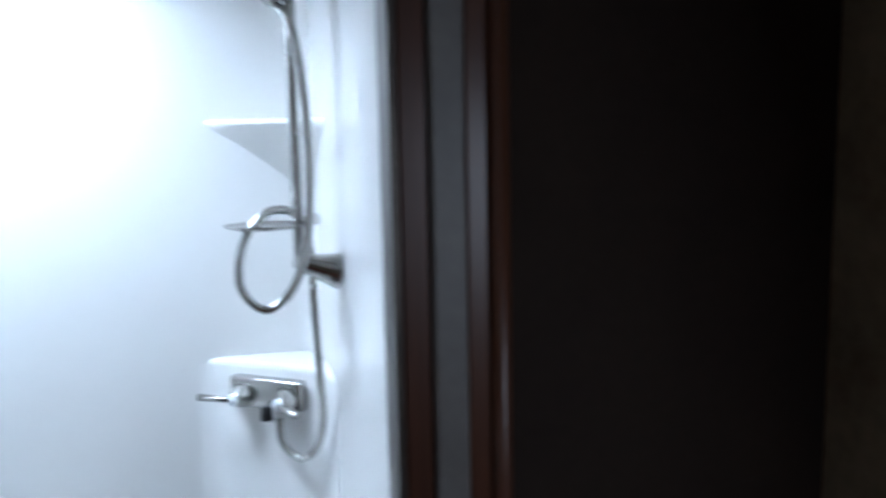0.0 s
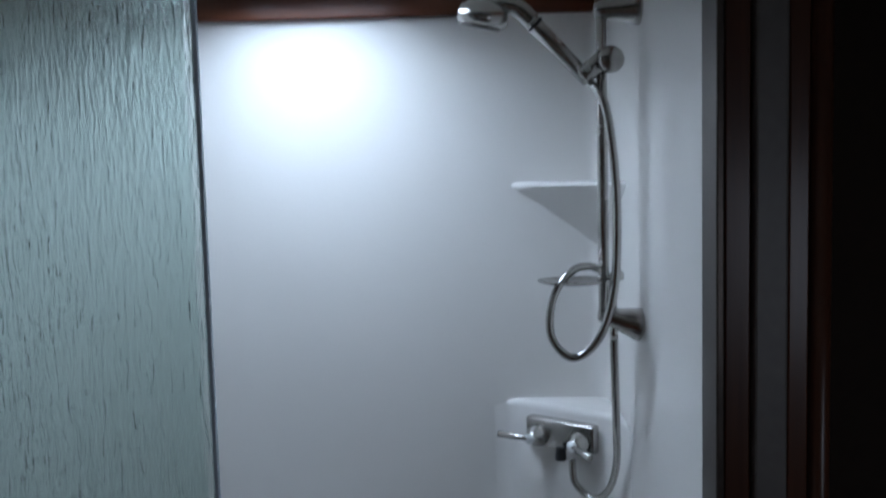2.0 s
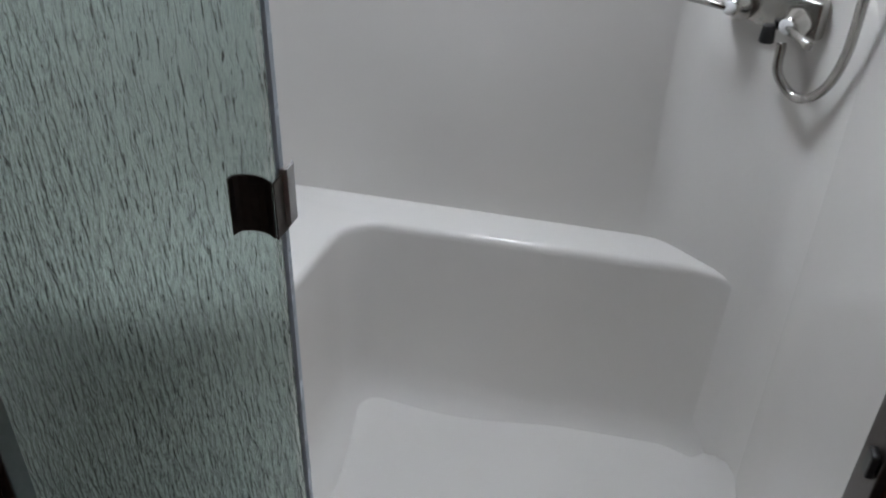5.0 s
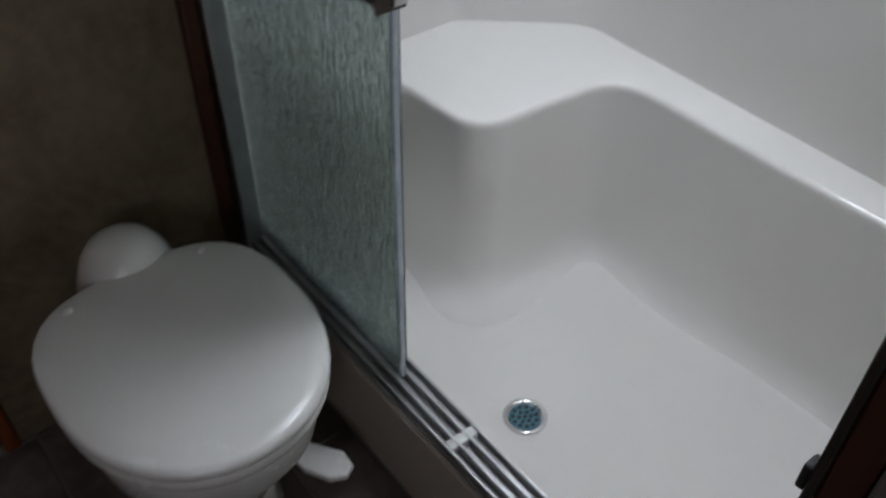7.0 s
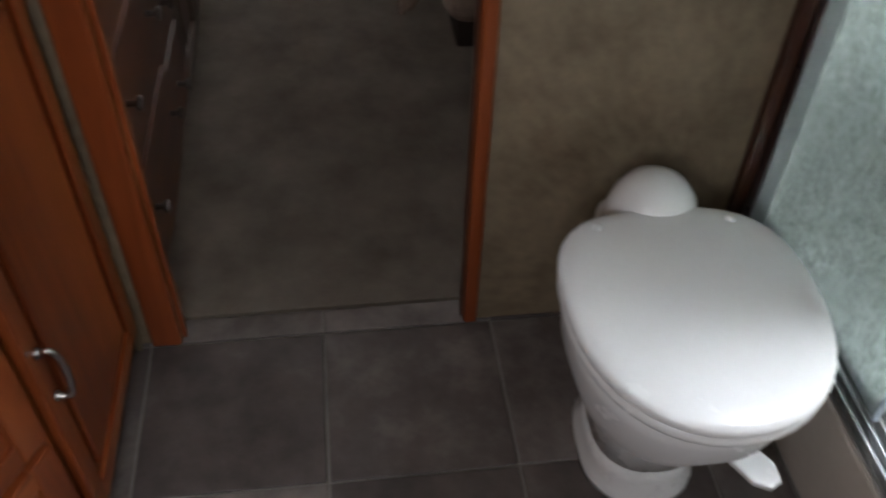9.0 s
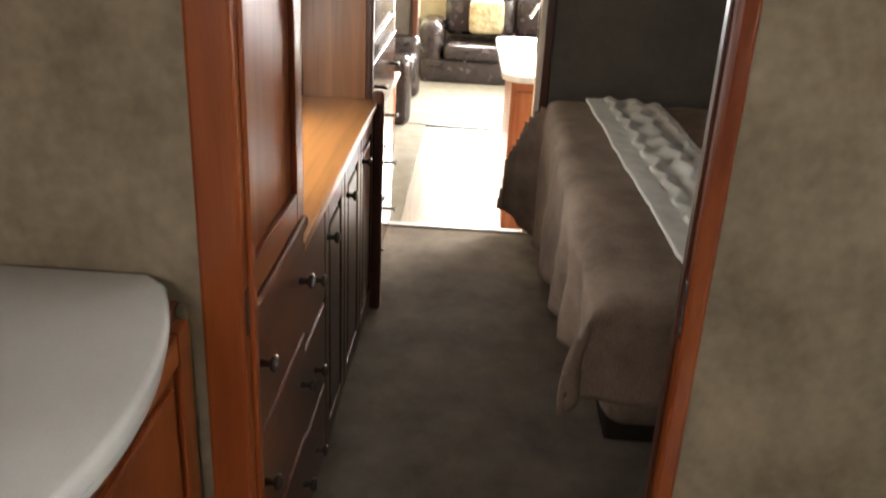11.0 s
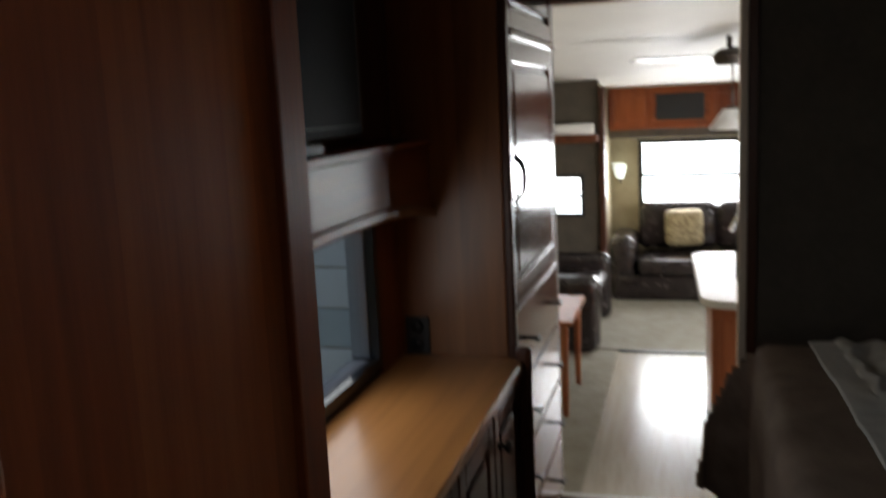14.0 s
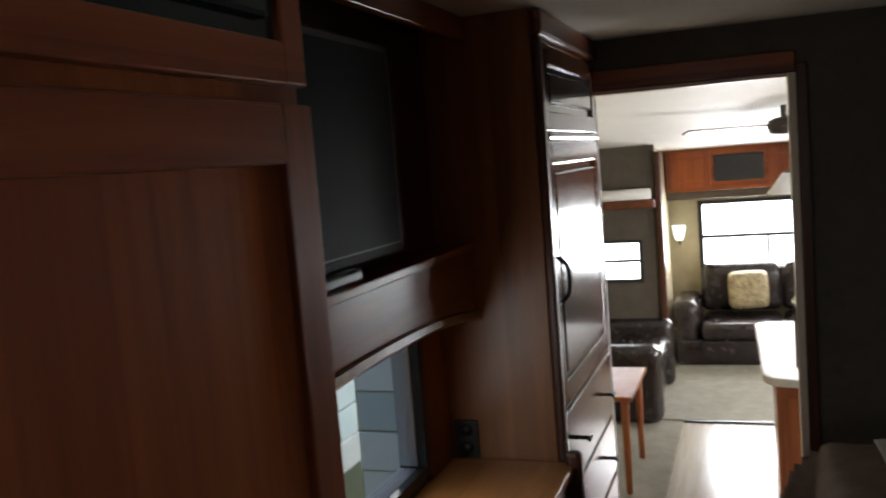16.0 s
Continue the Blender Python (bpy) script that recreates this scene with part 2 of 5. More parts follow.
def lathe(profile, steps=32, bm=None, at=(0, 0, 0), turn=None, squash=(1, 1)):
    """A solid of revolution about z from (radius, height) pairs."""
    bm = bm or bmesh.new()
    m = Matrix.Translation(at) @ (turn.to_4x4() if turn else Matrix.Identity(4))
    rings = []
    for r, z in profile:
        if r < 1e-5:
            rings.append([bm.verts.new(m @ Vector((0, 0, z)))])
        else:
            rings.append([bm.verts.new(m @ Vector((r * math.cos(2 * math.pi * k / steps) * squash[0], r * math.sin(2 * math.pi * k / steps) * squash[1], z))) for k in range(steps)])
    for a, b in zip(rings, rings[1:]):
        for k in range(steps):
            q = [a[k % len(a)], a[(k + 1) % len(a)], b[(k + 1) % len(b)], b[k % len(b)]]
            q = list(dict.fromkeys(q))
            if len(q) > 2:
                bm.faces.new(q)
    for ring, flip in ((rings[0], True), (rings[-1], False)):
        if len(ring) > 2:
            bm.faces.new(ring[::-1] if flip else ring)
    return bm


def aim(direction):
    return Vector(direction).to_track_quat("Z", "Y").to_matrix()


def rod(a, b, r, r2=None, steps=20, bm=None, bev=0.15):
    """A round bar from a to b with softened ends."""
    a, b = Vector(a), Vector(b)
    n, r2 = (b - a).length, r if r2 is None else r2
    e = min(r, r2) * bev
    return lathe([(0, 0), (r - e, 0), (r, e), (r2, n - e), (r2 - e, n), (0, n)], steps, bm, a, aim(b - a))


def smooth_line(points, per=8):
    pts = [Vector(p) for p in points]
    pts = [2 * pts[0] - pts[1], *pts, 2 * pts[-1] - pts[-2]]
    out = []
    for i in range(1, len(pts) - 2):
        for k in range(per):
            t = k / per
            p0, p1, p2, p3 = pts[i - 1:i + 3]
            out.append(0.5 * (2 * p1 + (p2 - p0) * t + (2 * p0 - 5 * p1 + 4 * p2 - p3) * t * t + (3 * p1 - p0 - 3 * p2 + p3) * t ** 3))
    return out + [pts[-2]]


def tube(points, r, steps=10, per=8, ribs=False):
    bm = bmesh.new()
    line = smooth_line(points, per)
    up, rings = Vector((0.3, 0.5, 0.8)), []
    for i, p in enumerate(line):
        d = (line[min(i + 1, len(line) - 1)] - line[max(i - 1, 0)]).normalized()
        side = d.cross(up).normalized()
        up = side.cross(d).normalized()
        rr = r * (1 + (0.07 if ribs and i % 2 else 0))
        rings.append([bm.verts.new(p + rr * (math.cos(2 * math.pi * k / steps) * side + math.sin(2 * math.pi * k / steps) * up)) for k in range(steps)])
    for a, b in zip(rings, rings[1:]):
        for k in range(steps):
            bm.faces.new((a[k], a[(k + 1) % steps], b[(k + 1) % steps], b[k]))
    bm.faces.new(rings[0][::-1])
    bm.faces.new(rings[-1])
    bmesh.ops.recalc_face_normals(bm, faces=list(bm.faces))
    return bm


def prism(outline, z0, z1, bev=0.0, bm=None, seg=3, top_only=False):
    """An upright solid over a plan outline (counter-clockwise)."""
    bm = bm or bmesh.new()
    lo = [bm.verts.new((x, y, z0)) for x, y in outline]
    hi = [bm.verts.new((x, y, z1)) for x, y in outline]
    n = len(outline)
    for k in range(n):
        bm.faces.new((lo[k], lo[(k + 1) % n], hi[(k + 1) % n], hi[k]))
    top = bm.faces.new(hi)
    bot = bm.faces.new(lo[::-1])
    bmesh.ops.recalc_face_normals(bm, faces=list(bm.faces))
    if bev:
        edges = set(top.edges) | (set() if top_only else set(bot.edges))
        bmesh.ops.bevel(bm, geom=list(edges), offset=bev, segments=seg, profile=0.5, affect="EDGES")
    return bm


def wall_with_hole(plane, at0, at1, u0, u1, z0, z1, holes):
    """A wall slab across x or y (plane) from at0 to at1, with rectangular openings (ua, ub, za, zb)."""
    us = sorted({u0, u1, *[h[0] for h in holes], *[h[1] for h in holes]})
    zs = sorted({z0, z1, *[h[2] for h in holes], *[h[3] for h in holes]})
    bm = bmesh.new()
    solid = lambda i, j: 0 <= i < len(us) - 1 and 0 <= j < len(zs) - 1 and not any(h[0] <= us[i] and us[i + 1] <= h[1] and h[2] <= zs[j] and zs[j + 1] <= h[3] for h in holes)
    pt = lambda a, u, z: bm.verts.new((a, u, z) if plane == "x" else (u, a, z))
    for i in range(len(us) - 1):
        for j in range(len(zs) - 1):
            if not solid(i, j):
                continue
            a, b, c, d = us[i], us[i + 1], zs[j], zs[j + 1]
            for s in (at0, at1):
                bm.faces.new([pt(s, a, c), pt(s, b, c), pt(s, b, d), pt(s, a, d)])
            for di, dj, e in ((-1, 0, (a, c, a, d)), (1, 0, (b, c, b, d)), (0, -1, (a, c, b, c)), (0, 1, (a, d, b, d))):
                if not solid(i + di, j + dj):
                    bm.faces.new([pt(at0, e[0], e[1]), pt(at0, e[2], e[3]), pt(at1, e[2], e[3]), pt(at1, e[0], e[1])])
    bmesh.ops.remove_doubles(bm, verts=list(bm.verts), dist=1e-5)
    bmesh.ops.recalc_face_normals(bm, faces=list(bm.faces))
    return bm


def structure(name, bm, mat, label="", category=""):
    ob = part(name, bm, mat)
    return tagged(ob, label, category or name.split("_")[0], kind="structure")


# ---- the large structure ----
BATH_C, BED_C, LOW = 1.965, 1.90, -0.43

floor = structure("floor", box((-0.06, -1.75, -0.10), (1.75, 0.09, -0.006)), GROUT, "dark slate tile floor with thin grout joints", "floor")
structure("floor_bedroom", box((-2.613, -1.5, -0.12), (-0.0601, 1.7, 0.004)), CARPET, "brown cut pile carpet in the bedroom", "carpet")
structure("floor_living", box((-8.6, -2.45, LOW - 0.08), (-2.55, 0.95, LOW)), wood("vinyl_plank", (0.30, 0.26, 0.21), (0.40, 0.36, 0.30), (0.48, 0.44, 0.38), "X", 0.22), "pale vinyl plank floor of the living room", "floor")
structure("floor_step", box((-2.88, -1.5, LOW + 0.0005), (-2.6135, 0.9, -0.20), 0.006), CARPET, "carpeted step down to the living room", "step")
structure("ground", box((-60, -60, -1.4), (60, 60, -1.2)), TRUNK_GRASS, "dry grass round the parked trailer", "ground")

structure("wall_bath_door", wall_with_hole("x", -0.03, 0.0, -1.75, 0.0, 0.0, BATH_C, [(-1.16, -0.520, 0.0, 1.80)]), WALLPAPER, "brown mottled wallpaper wall beside the toilet", "wall")
# shower side wall: its lack of light is painted in as near-black
structure("wall_bath_shower", wall_with_hole("y", 0.0, 0.06, -0.06, 1.75, 0.0, BATH_C, [(-0.02, 1.16, 0.0, 1.86)]), SHADE_PANEL, "brown wall round the shower opening, its shade put into the colour", "wall")
structure("wall_bath_back", box((-0.06, -1.82, 0), (1.75, -1.75, BATH_C)), WALLPAPER, "brown mottled wallpaper wall behind the sink", "wall")
structure("wall_bath_end", wall_with_hole("x", 1.75, 1.81, -1.82, 0.06, 0.0, BATH_C, [(-1.30, -0.80, 1.12, 1.58)]), WALLPAPER, "brown wallpaper end wall with an added window opening", "wall")
structure("ceiling_bath", wall_with_hole("y", -1.82, 0.0, -0.06, 1.81, BATH_C, BATH_C + 0.05, []), CEILING, "off-white vinyl ceiling", "ceiling")
structure("ceiling_bedroom", box((-2.7, -1.56, BED_C), (-0.06, 1.76, BED_C + 0.05)), CEILING, "off-white vinyl ceiling of the bedroom", "ceiling")
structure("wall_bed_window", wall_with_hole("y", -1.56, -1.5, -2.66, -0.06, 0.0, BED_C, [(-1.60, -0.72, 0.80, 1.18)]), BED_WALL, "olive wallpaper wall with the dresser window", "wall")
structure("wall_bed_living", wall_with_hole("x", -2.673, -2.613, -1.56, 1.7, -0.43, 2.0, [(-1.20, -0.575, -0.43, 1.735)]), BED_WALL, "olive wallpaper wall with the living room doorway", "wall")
# the opening in the bed head wall is an unseen addition
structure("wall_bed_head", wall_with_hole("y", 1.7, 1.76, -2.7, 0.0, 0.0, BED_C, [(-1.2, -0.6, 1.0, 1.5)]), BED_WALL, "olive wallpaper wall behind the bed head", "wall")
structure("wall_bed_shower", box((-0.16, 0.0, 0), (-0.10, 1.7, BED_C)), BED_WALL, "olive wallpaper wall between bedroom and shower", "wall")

# living room shell
structure("wall_living_rear", wall_with_hole("x", -8.46, -8.4, -1.56, 0.96, LOW, 2.0, [(-1.20, 0.30, 0.36, 0.96)]), CREAM_WALL, "tan wallpaper rear wall with the wide window", "wall")
structure("wall_living_kitchen", wall_with_hole("y", 0.9, 0.96, -8.46, -2.673, LOW, 2.0, [(-4.8, -3.6, 0.35, 1.15), (-6.8, -5.6, 0.35, 1.15)]), CREAM_WALL, "tan wallpaper kitchen wall with windows", "wall")
structure("wall_living_front", box((-3.3, -1.56, LOW), (-2.673, -1.5, 2.0)), CREAM_WALL, "tan wallpaper wall beside the doorway", "wall")
structure("wall_slide_near", box((-3.36, -2.45, LOW), (-3.3, -1.5, 2.0)), CREAM_WALL, "tan wallpaper end wall of the slide-out", "wall")
structure("wall_slide_side", box((-7.06, -2.51, LOW), (-3.3, -2.45, 2.0)), CREAM_WALL, "tan wallpaper side wall of the slide-out", "wall")
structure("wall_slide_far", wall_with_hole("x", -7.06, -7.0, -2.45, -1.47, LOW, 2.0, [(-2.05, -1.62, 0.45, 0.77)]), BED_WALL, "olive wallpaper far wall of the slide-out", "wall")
structure("wall_living_side", box((-8.4, -1.56, LOW), (-7.06, -1.5, 2.0)), CREAM_WALL, "tan wallpaper side wall behind the sofa", "wall")


def sloped_ceiling():
    bm = box((-8.46, -2.51, 0), (-2.673, 0.96, 0.05))
    for v in bm.verts:
        v.co.z += 1.47 + (v.co.x + 8.4) / 5.73 * 0.35
    return bm


structure("ceiling_living", sloped_ceiling(), CEILING, "off-white vinyl ceiling of the living room", "ceiling")

# ---- shower ----
XL, XR, YB = -0.037, 1.155, 0.795
PAN_Z, LEDGE_Z, SHELF_Z = 0.05, 0.523, 1.082


def arc(cx, cy, r, a0, a1, n=6):
    return [(cx + r * math.cos(radians(a0 + (a1 - a0) * k / n)), cy + r * math.sin(radians(a0 + (a1 - a0) * k / n))) for k in range(n + 1)]


shower = thing("shower_stall", "white moulded acrylic shower stall with a corner seat", "shower", (0.55, 0.4, 0))


def stall_walls():
    """Upper walls of the stall: left, back and right with rounded corners, as one skin with thickness."""
    line = [(XL, 0.03), (XL, 0.570), (XL + 0.005, 0.590), (XL + 0.018, 0.607), (0.118, 0.762), (0.136, 0.778), (0.158, 0.789), (0.182, YB)] + arc(XR - 0.05, YB - 0.05, 0.05, 90, 0) + [(XR, 0.03)]
    outer = [(XL - 0.008, 0.03), (XL - 0.008, YB + 0.012), (XR + 0.012, YB + 0.012), (XR + 0.012, 0.03)]
    bm = bmesh.new()
    prism(line + outer[::-1], 0.02, BATH_C - 0.001, bm=bm)
    return bm


w = part("wall_panel", stall_walls(), ACRYLIC, shower, smooth=True)
shade_by_angle(w, 35)

# the seat and ledge: plan of the raised block round the pan, its top edge rounded over
seat_plan = [(XL, 0.332), (0.082, 0.337), (0.190, 0.349)] + arc(0.228, 0.430, 0.080, 285, 357, 7) + [(0.313, 0.500), (0.322, 0.590)] + arc(0.409, 0.612, 0.085, 168, 95, 7) + [(0.55, 0.699), (0.75, 0.702), (0.96, 0.708), (1.002, 0.709), (1.028, 0.7065), (1.050, 0.7005), (1.072, 0.692), (1.092, 0.682), (1.13, 0.675), (1.13, YB), (XL, YB)]
bm = bmesh.new()
bmv = []
LEV = [(0.030, 0.090), (0.056, 0.072), (0.066, 0.055), (0.076, 0.036), (0.089, 0.020), (0.106, 0.008), (0.130, 0.001), (0.16, -0.002), (0.30, -0.001), (LEDGE_Z - 0.020, 0.0), (LEDGE_Z - 0.010, -0.001), (LEDGE_Z - 0.003, -0.005), (LEDGE_Z, -0.012)]


def offset_plan(pts, d):
    out, n = [], len(pts)
    for k in range(n):
        a, b, c = Vector(pts[k - 1]), Vector(pts[k]), Vector(pts[(k + 1) % n])
        t = (c - a).normalized()
        nrm = Vector((t.y, -t.x))
        hold = b.y > YB - 0.005 or b.x < XL + 0.001
        out.append(tuple(b if hold else b + nrm * d))
    return out


for z, d in LEV:
    bmv.append([bm.verts.new((x, y, z)) for x, y in offset_plan(seat_plan, d)])
n = len(seat_plan)
for a, b in zip(bmv, bmv[1:]):
    for k in range(n):
        bm.faces.new((a[k], a[(k + 1) % n], b[(k + 1) % n], b[k]))
bm.faces.new(bmv[-1])
bmesh.ops.recalc_face_normals(bm, faces=list(bm.faces))
shade_by_angle(part("corner_seat", bm, ACRYLIC, shower, smooth=True), 60)

# the corner column with the valve, topped by a soap shelf
COL = [(0.905, YB - 0.0005), (0.932, YB - 0.003), (0.948, 0.786), (0.966, 0.775), (1.100, 0.673), (1.126, 0.648), (1.142, 0.618), (1.153, 0.570), (1.157, 0.53), (1.16, YB)]
bm = prism(COL, PAN_Z - 0.02, SHELF_Z, 0.014, top_only=True)
shade_by_angle(part("valve_column", bm, ACRYLIC, shower, smooth=True), 50)
# upper corner soap shelf, tapering away below
bm = bmesh.new()
rings = []
for z, k in ((1.384, 0.02), (1.444, 0.30), (1.504, 0.68), (1.536, 0.93), (1.547, 1.0), (1.554, 0.98), (1.556, 0.93)):
    c = Vector((XR + 0.003, YB + 0.003))
    plan = [(0.945, YB + 0.003), (0.97, YB - 0.012), (1.03, YB - 0.075), (1.09, YB - 0.125), (XR - 0.012, YB - 0.19), (XR + 0.003, YB - 0.225)]
    rings.append([bm.verts.new((*(c + (Vector(p) - c) * k), z)) for p in plan] + [bm.verts.new((*c, z))])
for a, b in zip(rings, rings[1:]):
    for k in range(len(a)):
        bm.faces.new((a[k], a[(k + 1) % len(a)], b[(k + 1) % len(a)], b[k]))
bm.faces.new(rings[-1])
bmesh.ops.recalc_face_normals(bm, faces=list(bm.faces))
shade_by_angle(part("soap_shelf", bm, ACRYLIC, shower, smooth=True), 60)


def shower_pan():
    """Pan floor that falls to the drain and turns up at its rims; the curb stands in front."""
    bm = bmesh.new()
    nx, ny = 60, 44
    x0, x1, y0, y1 = XL, XR, 0.075, YB
    grid = []
    for j in range(ny + 1):
        row = []
        for i in range(nx + 1):
            x, y = x0 + (x1 - x0) * i / nx, y0 + (y1 - y0) * j / ny
            d = math.hypot(x - 0.574, y - 0.275)
            z = PAN_Z - 0.018 + 0.050 * min(1, d / 0.45) ** 1.3 - (0.006 if d < 0.062 else 0)
            f = max(0.0, 1 - (y - y0) / 0.07)
            z += 0.17 * f ** 2.2
            e = max(0.0, 1 - (x1 - x) / 0.09)
            z += 0.07 * e ** 2.4
            row.append(bm.verts.new((x, y, z)))
        grid.append(row)
    for j in range(ny):
        for i in range(nx):
            bm.faces.new((grid[j][i], grid[j][i + 1], grid[j + 1][i + 1], grid[j + 1][i]))
    return bm


part("pan", shower_pan(), ACRYLIC, shower, smooth=True)
CURB = mottled("beige_curb", (0.42, 0.36, 0.30), (0.50, 0.44, 0.38), 4.0, 0.3)
part("curb", box((0.0, 0.001, 0.0), (XR - 0.001, 0.085, 0.235), 0.014, 3), CURB, shower, "beige moulded shower curb")
dr = part("drain", lathe([(0, 0.0), (0.043, 0.0), (0.044, 0.002), (0.040, 0.0045), (0.034, 0.003), (0.032, -0.001), (0, -0.001)], 32, at=(0.574, 0.275, 0.029)), CHROME, shower, "polished steel drain ring", True)
bm = bmesh.new()
for rr, cnt in ((0.0, 1), (0.012, 6), (0.0235, 11)):
    for k in range(cnt):
        a = 2 * math.pi * k / cnt
        lathe([(0, 0), (0.0046, 0), (0.0046, 0.0025), (0, 0.0025)], 8, bm, (0.574 + rr * math.cos(a), 0.275 + rr * math.sin(a), 0.0279))
part("drain_holes", bm, BLACK, dr)
part("strainer", lathe([(0, 0), (0.031, 0), (0.031, 0.0015), (0, 0.0015)], 24, at=(0.574, 0.275, 0.0283)), PLASTIC_BLUE, dr, "blue drain strainer")

# moulding along the ceiling inside the stall
cm = thing("ceiling_moulding", "dark brown wood moulding under the shower ceiling", "moulding", (0.5, YB, BATH_C), kind="structure")
part("moulding_back", box((XL + 0.001, YB - 0.022, BATH_C - 0.055), (XR - 0.0225, YB - 0.001, BATH_C - 0.002), 0.004), DARK_WOOD_X, cm)
part("moulding_right", box((XR - 0.022, 0.061, BATH_C - 0.055), (XR - 0.001, YB - 0.001, BATH_C - 0.002), 0.004), CHERRY_Y, cm)
part("moulding_left", box((XL + 0.001, 0.061, BATH_C - 0.055), (XL + 0.022, YB - 0.0225, BATH_C - 0.002), 0.004), CHERRY_Y, cm)

# ceiling over the stall with the skylight opening
SKX0, SKX1, SKY0, SKY1 = 0.365, 0.715, 0.28, 0.735
bm = bmesh.new()
for lo, hi in (((XL - 0.02, 0.0, BATH_C), (SKX0, YB + 0.02, BATH_C + 0.05)), ((SKX1, 0.0, BATH_C), (XR + 0.05, YB + 0.02, BATH_C + 0.05)), ((SKX0, 0.0, BATH_C), (SKX1, SKY0, BATH_C + 0.05)), ((SKX0, SKY1, BATH_C), (SKX1, YB + 0.02, BATH_C + 0.05))):
    box(lo, hi, bm=bm)
structure("ceiling_shower", bm, CEILING, "off-white ceiling with a skylight opening", "ceiling")
sk = thing("skylight", "white framed skylight with a milky dome", "skylight", (0.44, 0.5, BATH_C))


def ring_frame(x0, x1, y0, y1, inner, z0, z1, bev):
    bm = bmesh.new()
    for lo, hi in (((x0, y0, z0), (x1, y0 + inner, z1)), ((x0, y1 - inner, z0), (x1, y1, z1)), ((x0, y0 + inner, z0), (x0 + inner, y1 - inner, z1)), ((x1 - inner, y0 + inner, z0), (x1, y1 - inner, z1))):
        box(lo, hi, bev, bm=bm)
    return bm


part("rim", ring_frame(SKX0 - 0.025, SKX1 + 0.025, SKY0 - 0.025, SKY1 + 0.02, 0.045, BATH_C - 0.012, BATH_C - 0.0005, 0.003), SKYLIGHT_RIM, sk)
part("shaft", ring_frame(SKX0 + 0.001, SKX1 - 0.001, SKY0 + 0.001, SKY1 - 0.001, 0.012, BATH_C, BATH_C + 0.12, 0.002), SKYLIGHT_RIM, sk)
part("dome", box((SKX0 - 0.02, SKY0 - 0.02, BATH_C + 0.121), (SKX1 + 0.02, SKY1 + 0.02, BATH_C + 0.15), 0.012), SKY_DOME, sk, "milky glowing skylight dome")

# ---- slide bar, hand shower, valve ----
BX, BY = 1.088, 0.45
bar = thing("shower_slide_bar", "brushed nickel slide bar with hand shower and hose", "shower fitting", (XR, BY, 1.532))
part("bar", rod((BX, BY, 1.317), (BX, BY, 1.867), 0.0095), NICKEL, bar, smooth=True)


def mount(z, dip):
    bm = lathe([(0.030, -0.001), (0.031, 0.004), (0.026, 0.02), (0.019, 0.045), (0.017, 0.066), (0.012, 0.078), (0, 0.082)], 24, at=(XR, BY, z), turn=aim((-1, 0, dip)))
    return bm


part("bar_mount", mount(1.857, -0.05), NICKEL, bar, smooth=True)
part("bar_mount", mount(1.3, 0.30), NICKEL, bar, smooth=True)
holder = part("hand_shower_holder", rod((BX + 0.012, BY, 1.777), (BX - 0.038, BY - 0.008, 1.737), 0.017), NICKEL, bar, smooth=True)
part("knob", lathe([(0, 0), (0.018, 0), (0.022, 0.004), (0.023, 0.018), (0.018, 0.024), (0, 0.027)], 24, at=(BX + 0.01, BY - 0.012, 1.765), turn=aim((0.12, -1, 0.05))), NICKEL, holder, "round clamp knob", True)
hs = part("hand_shower", rod((BX - 0.022, BY - 0.004, 1.732), (BX - 0.125, BY - 0.012, 1.84), 0.0125, 0.0145), NICKEL, bar, smooth=True)
part("collar", rod((BX - 0.113, BY - 0.011, 1.828), (BX - 0.118, BY - 0.012, 1.833), 0.0158), BLACK, hs, smooth=True)
part("neck", tube([(BX - 0.12, BY - 0.012, 1.835), (BX - 0.145, BY - 0.014, 1.858), (BX - 0.175, BY - 0.016, 1.866), (BX - 0.205, BY - 0.018, 1.862)], 0.0155, 16), NICKEL, hs, smooth=True)
part("head", lathe([(0, -0.020), (0.038, -0.019), (0.044, -0.012), (0.045, -0.002), (0.040, 0.012), (0.027, 0.021), (0.012, 0.025), (0, 0.026)], 32, at=(BX - 0.205, BY - 0.018, 1.848), turn=aim((0.22, -0.1, 1))), NICKEL, hs, smooth=True)
part("spray_face", lathe([(0, -0.004), (0.034, -0.003), (0.037, 0.0), (0, 0.002)], 32, at=(BX - 0.2095, BY - 0.016, 1.829), turn=aim((0.22, -0.1, 1))), BRONZE, hs, "dark spray face", True)
dish = part("soap_dish", lathe([(0, 0.0), (0.045, 0.001), (0.062, 0.006), (0.064, 0.009), (0.058, 0.0075), (0, 0.004)], 36, at=(BX - 0.055, BY - 0.01, 1.377), squash=(1, 0.8)), NICKEL, bar, "round nickel soap dish", True)
part("dish_arm", rod((BX - 0.01, BY, 1.384), (BX + 0.035, BY + 0.004, 1.39), 0.009), NICKEL, dish, smooth=True)
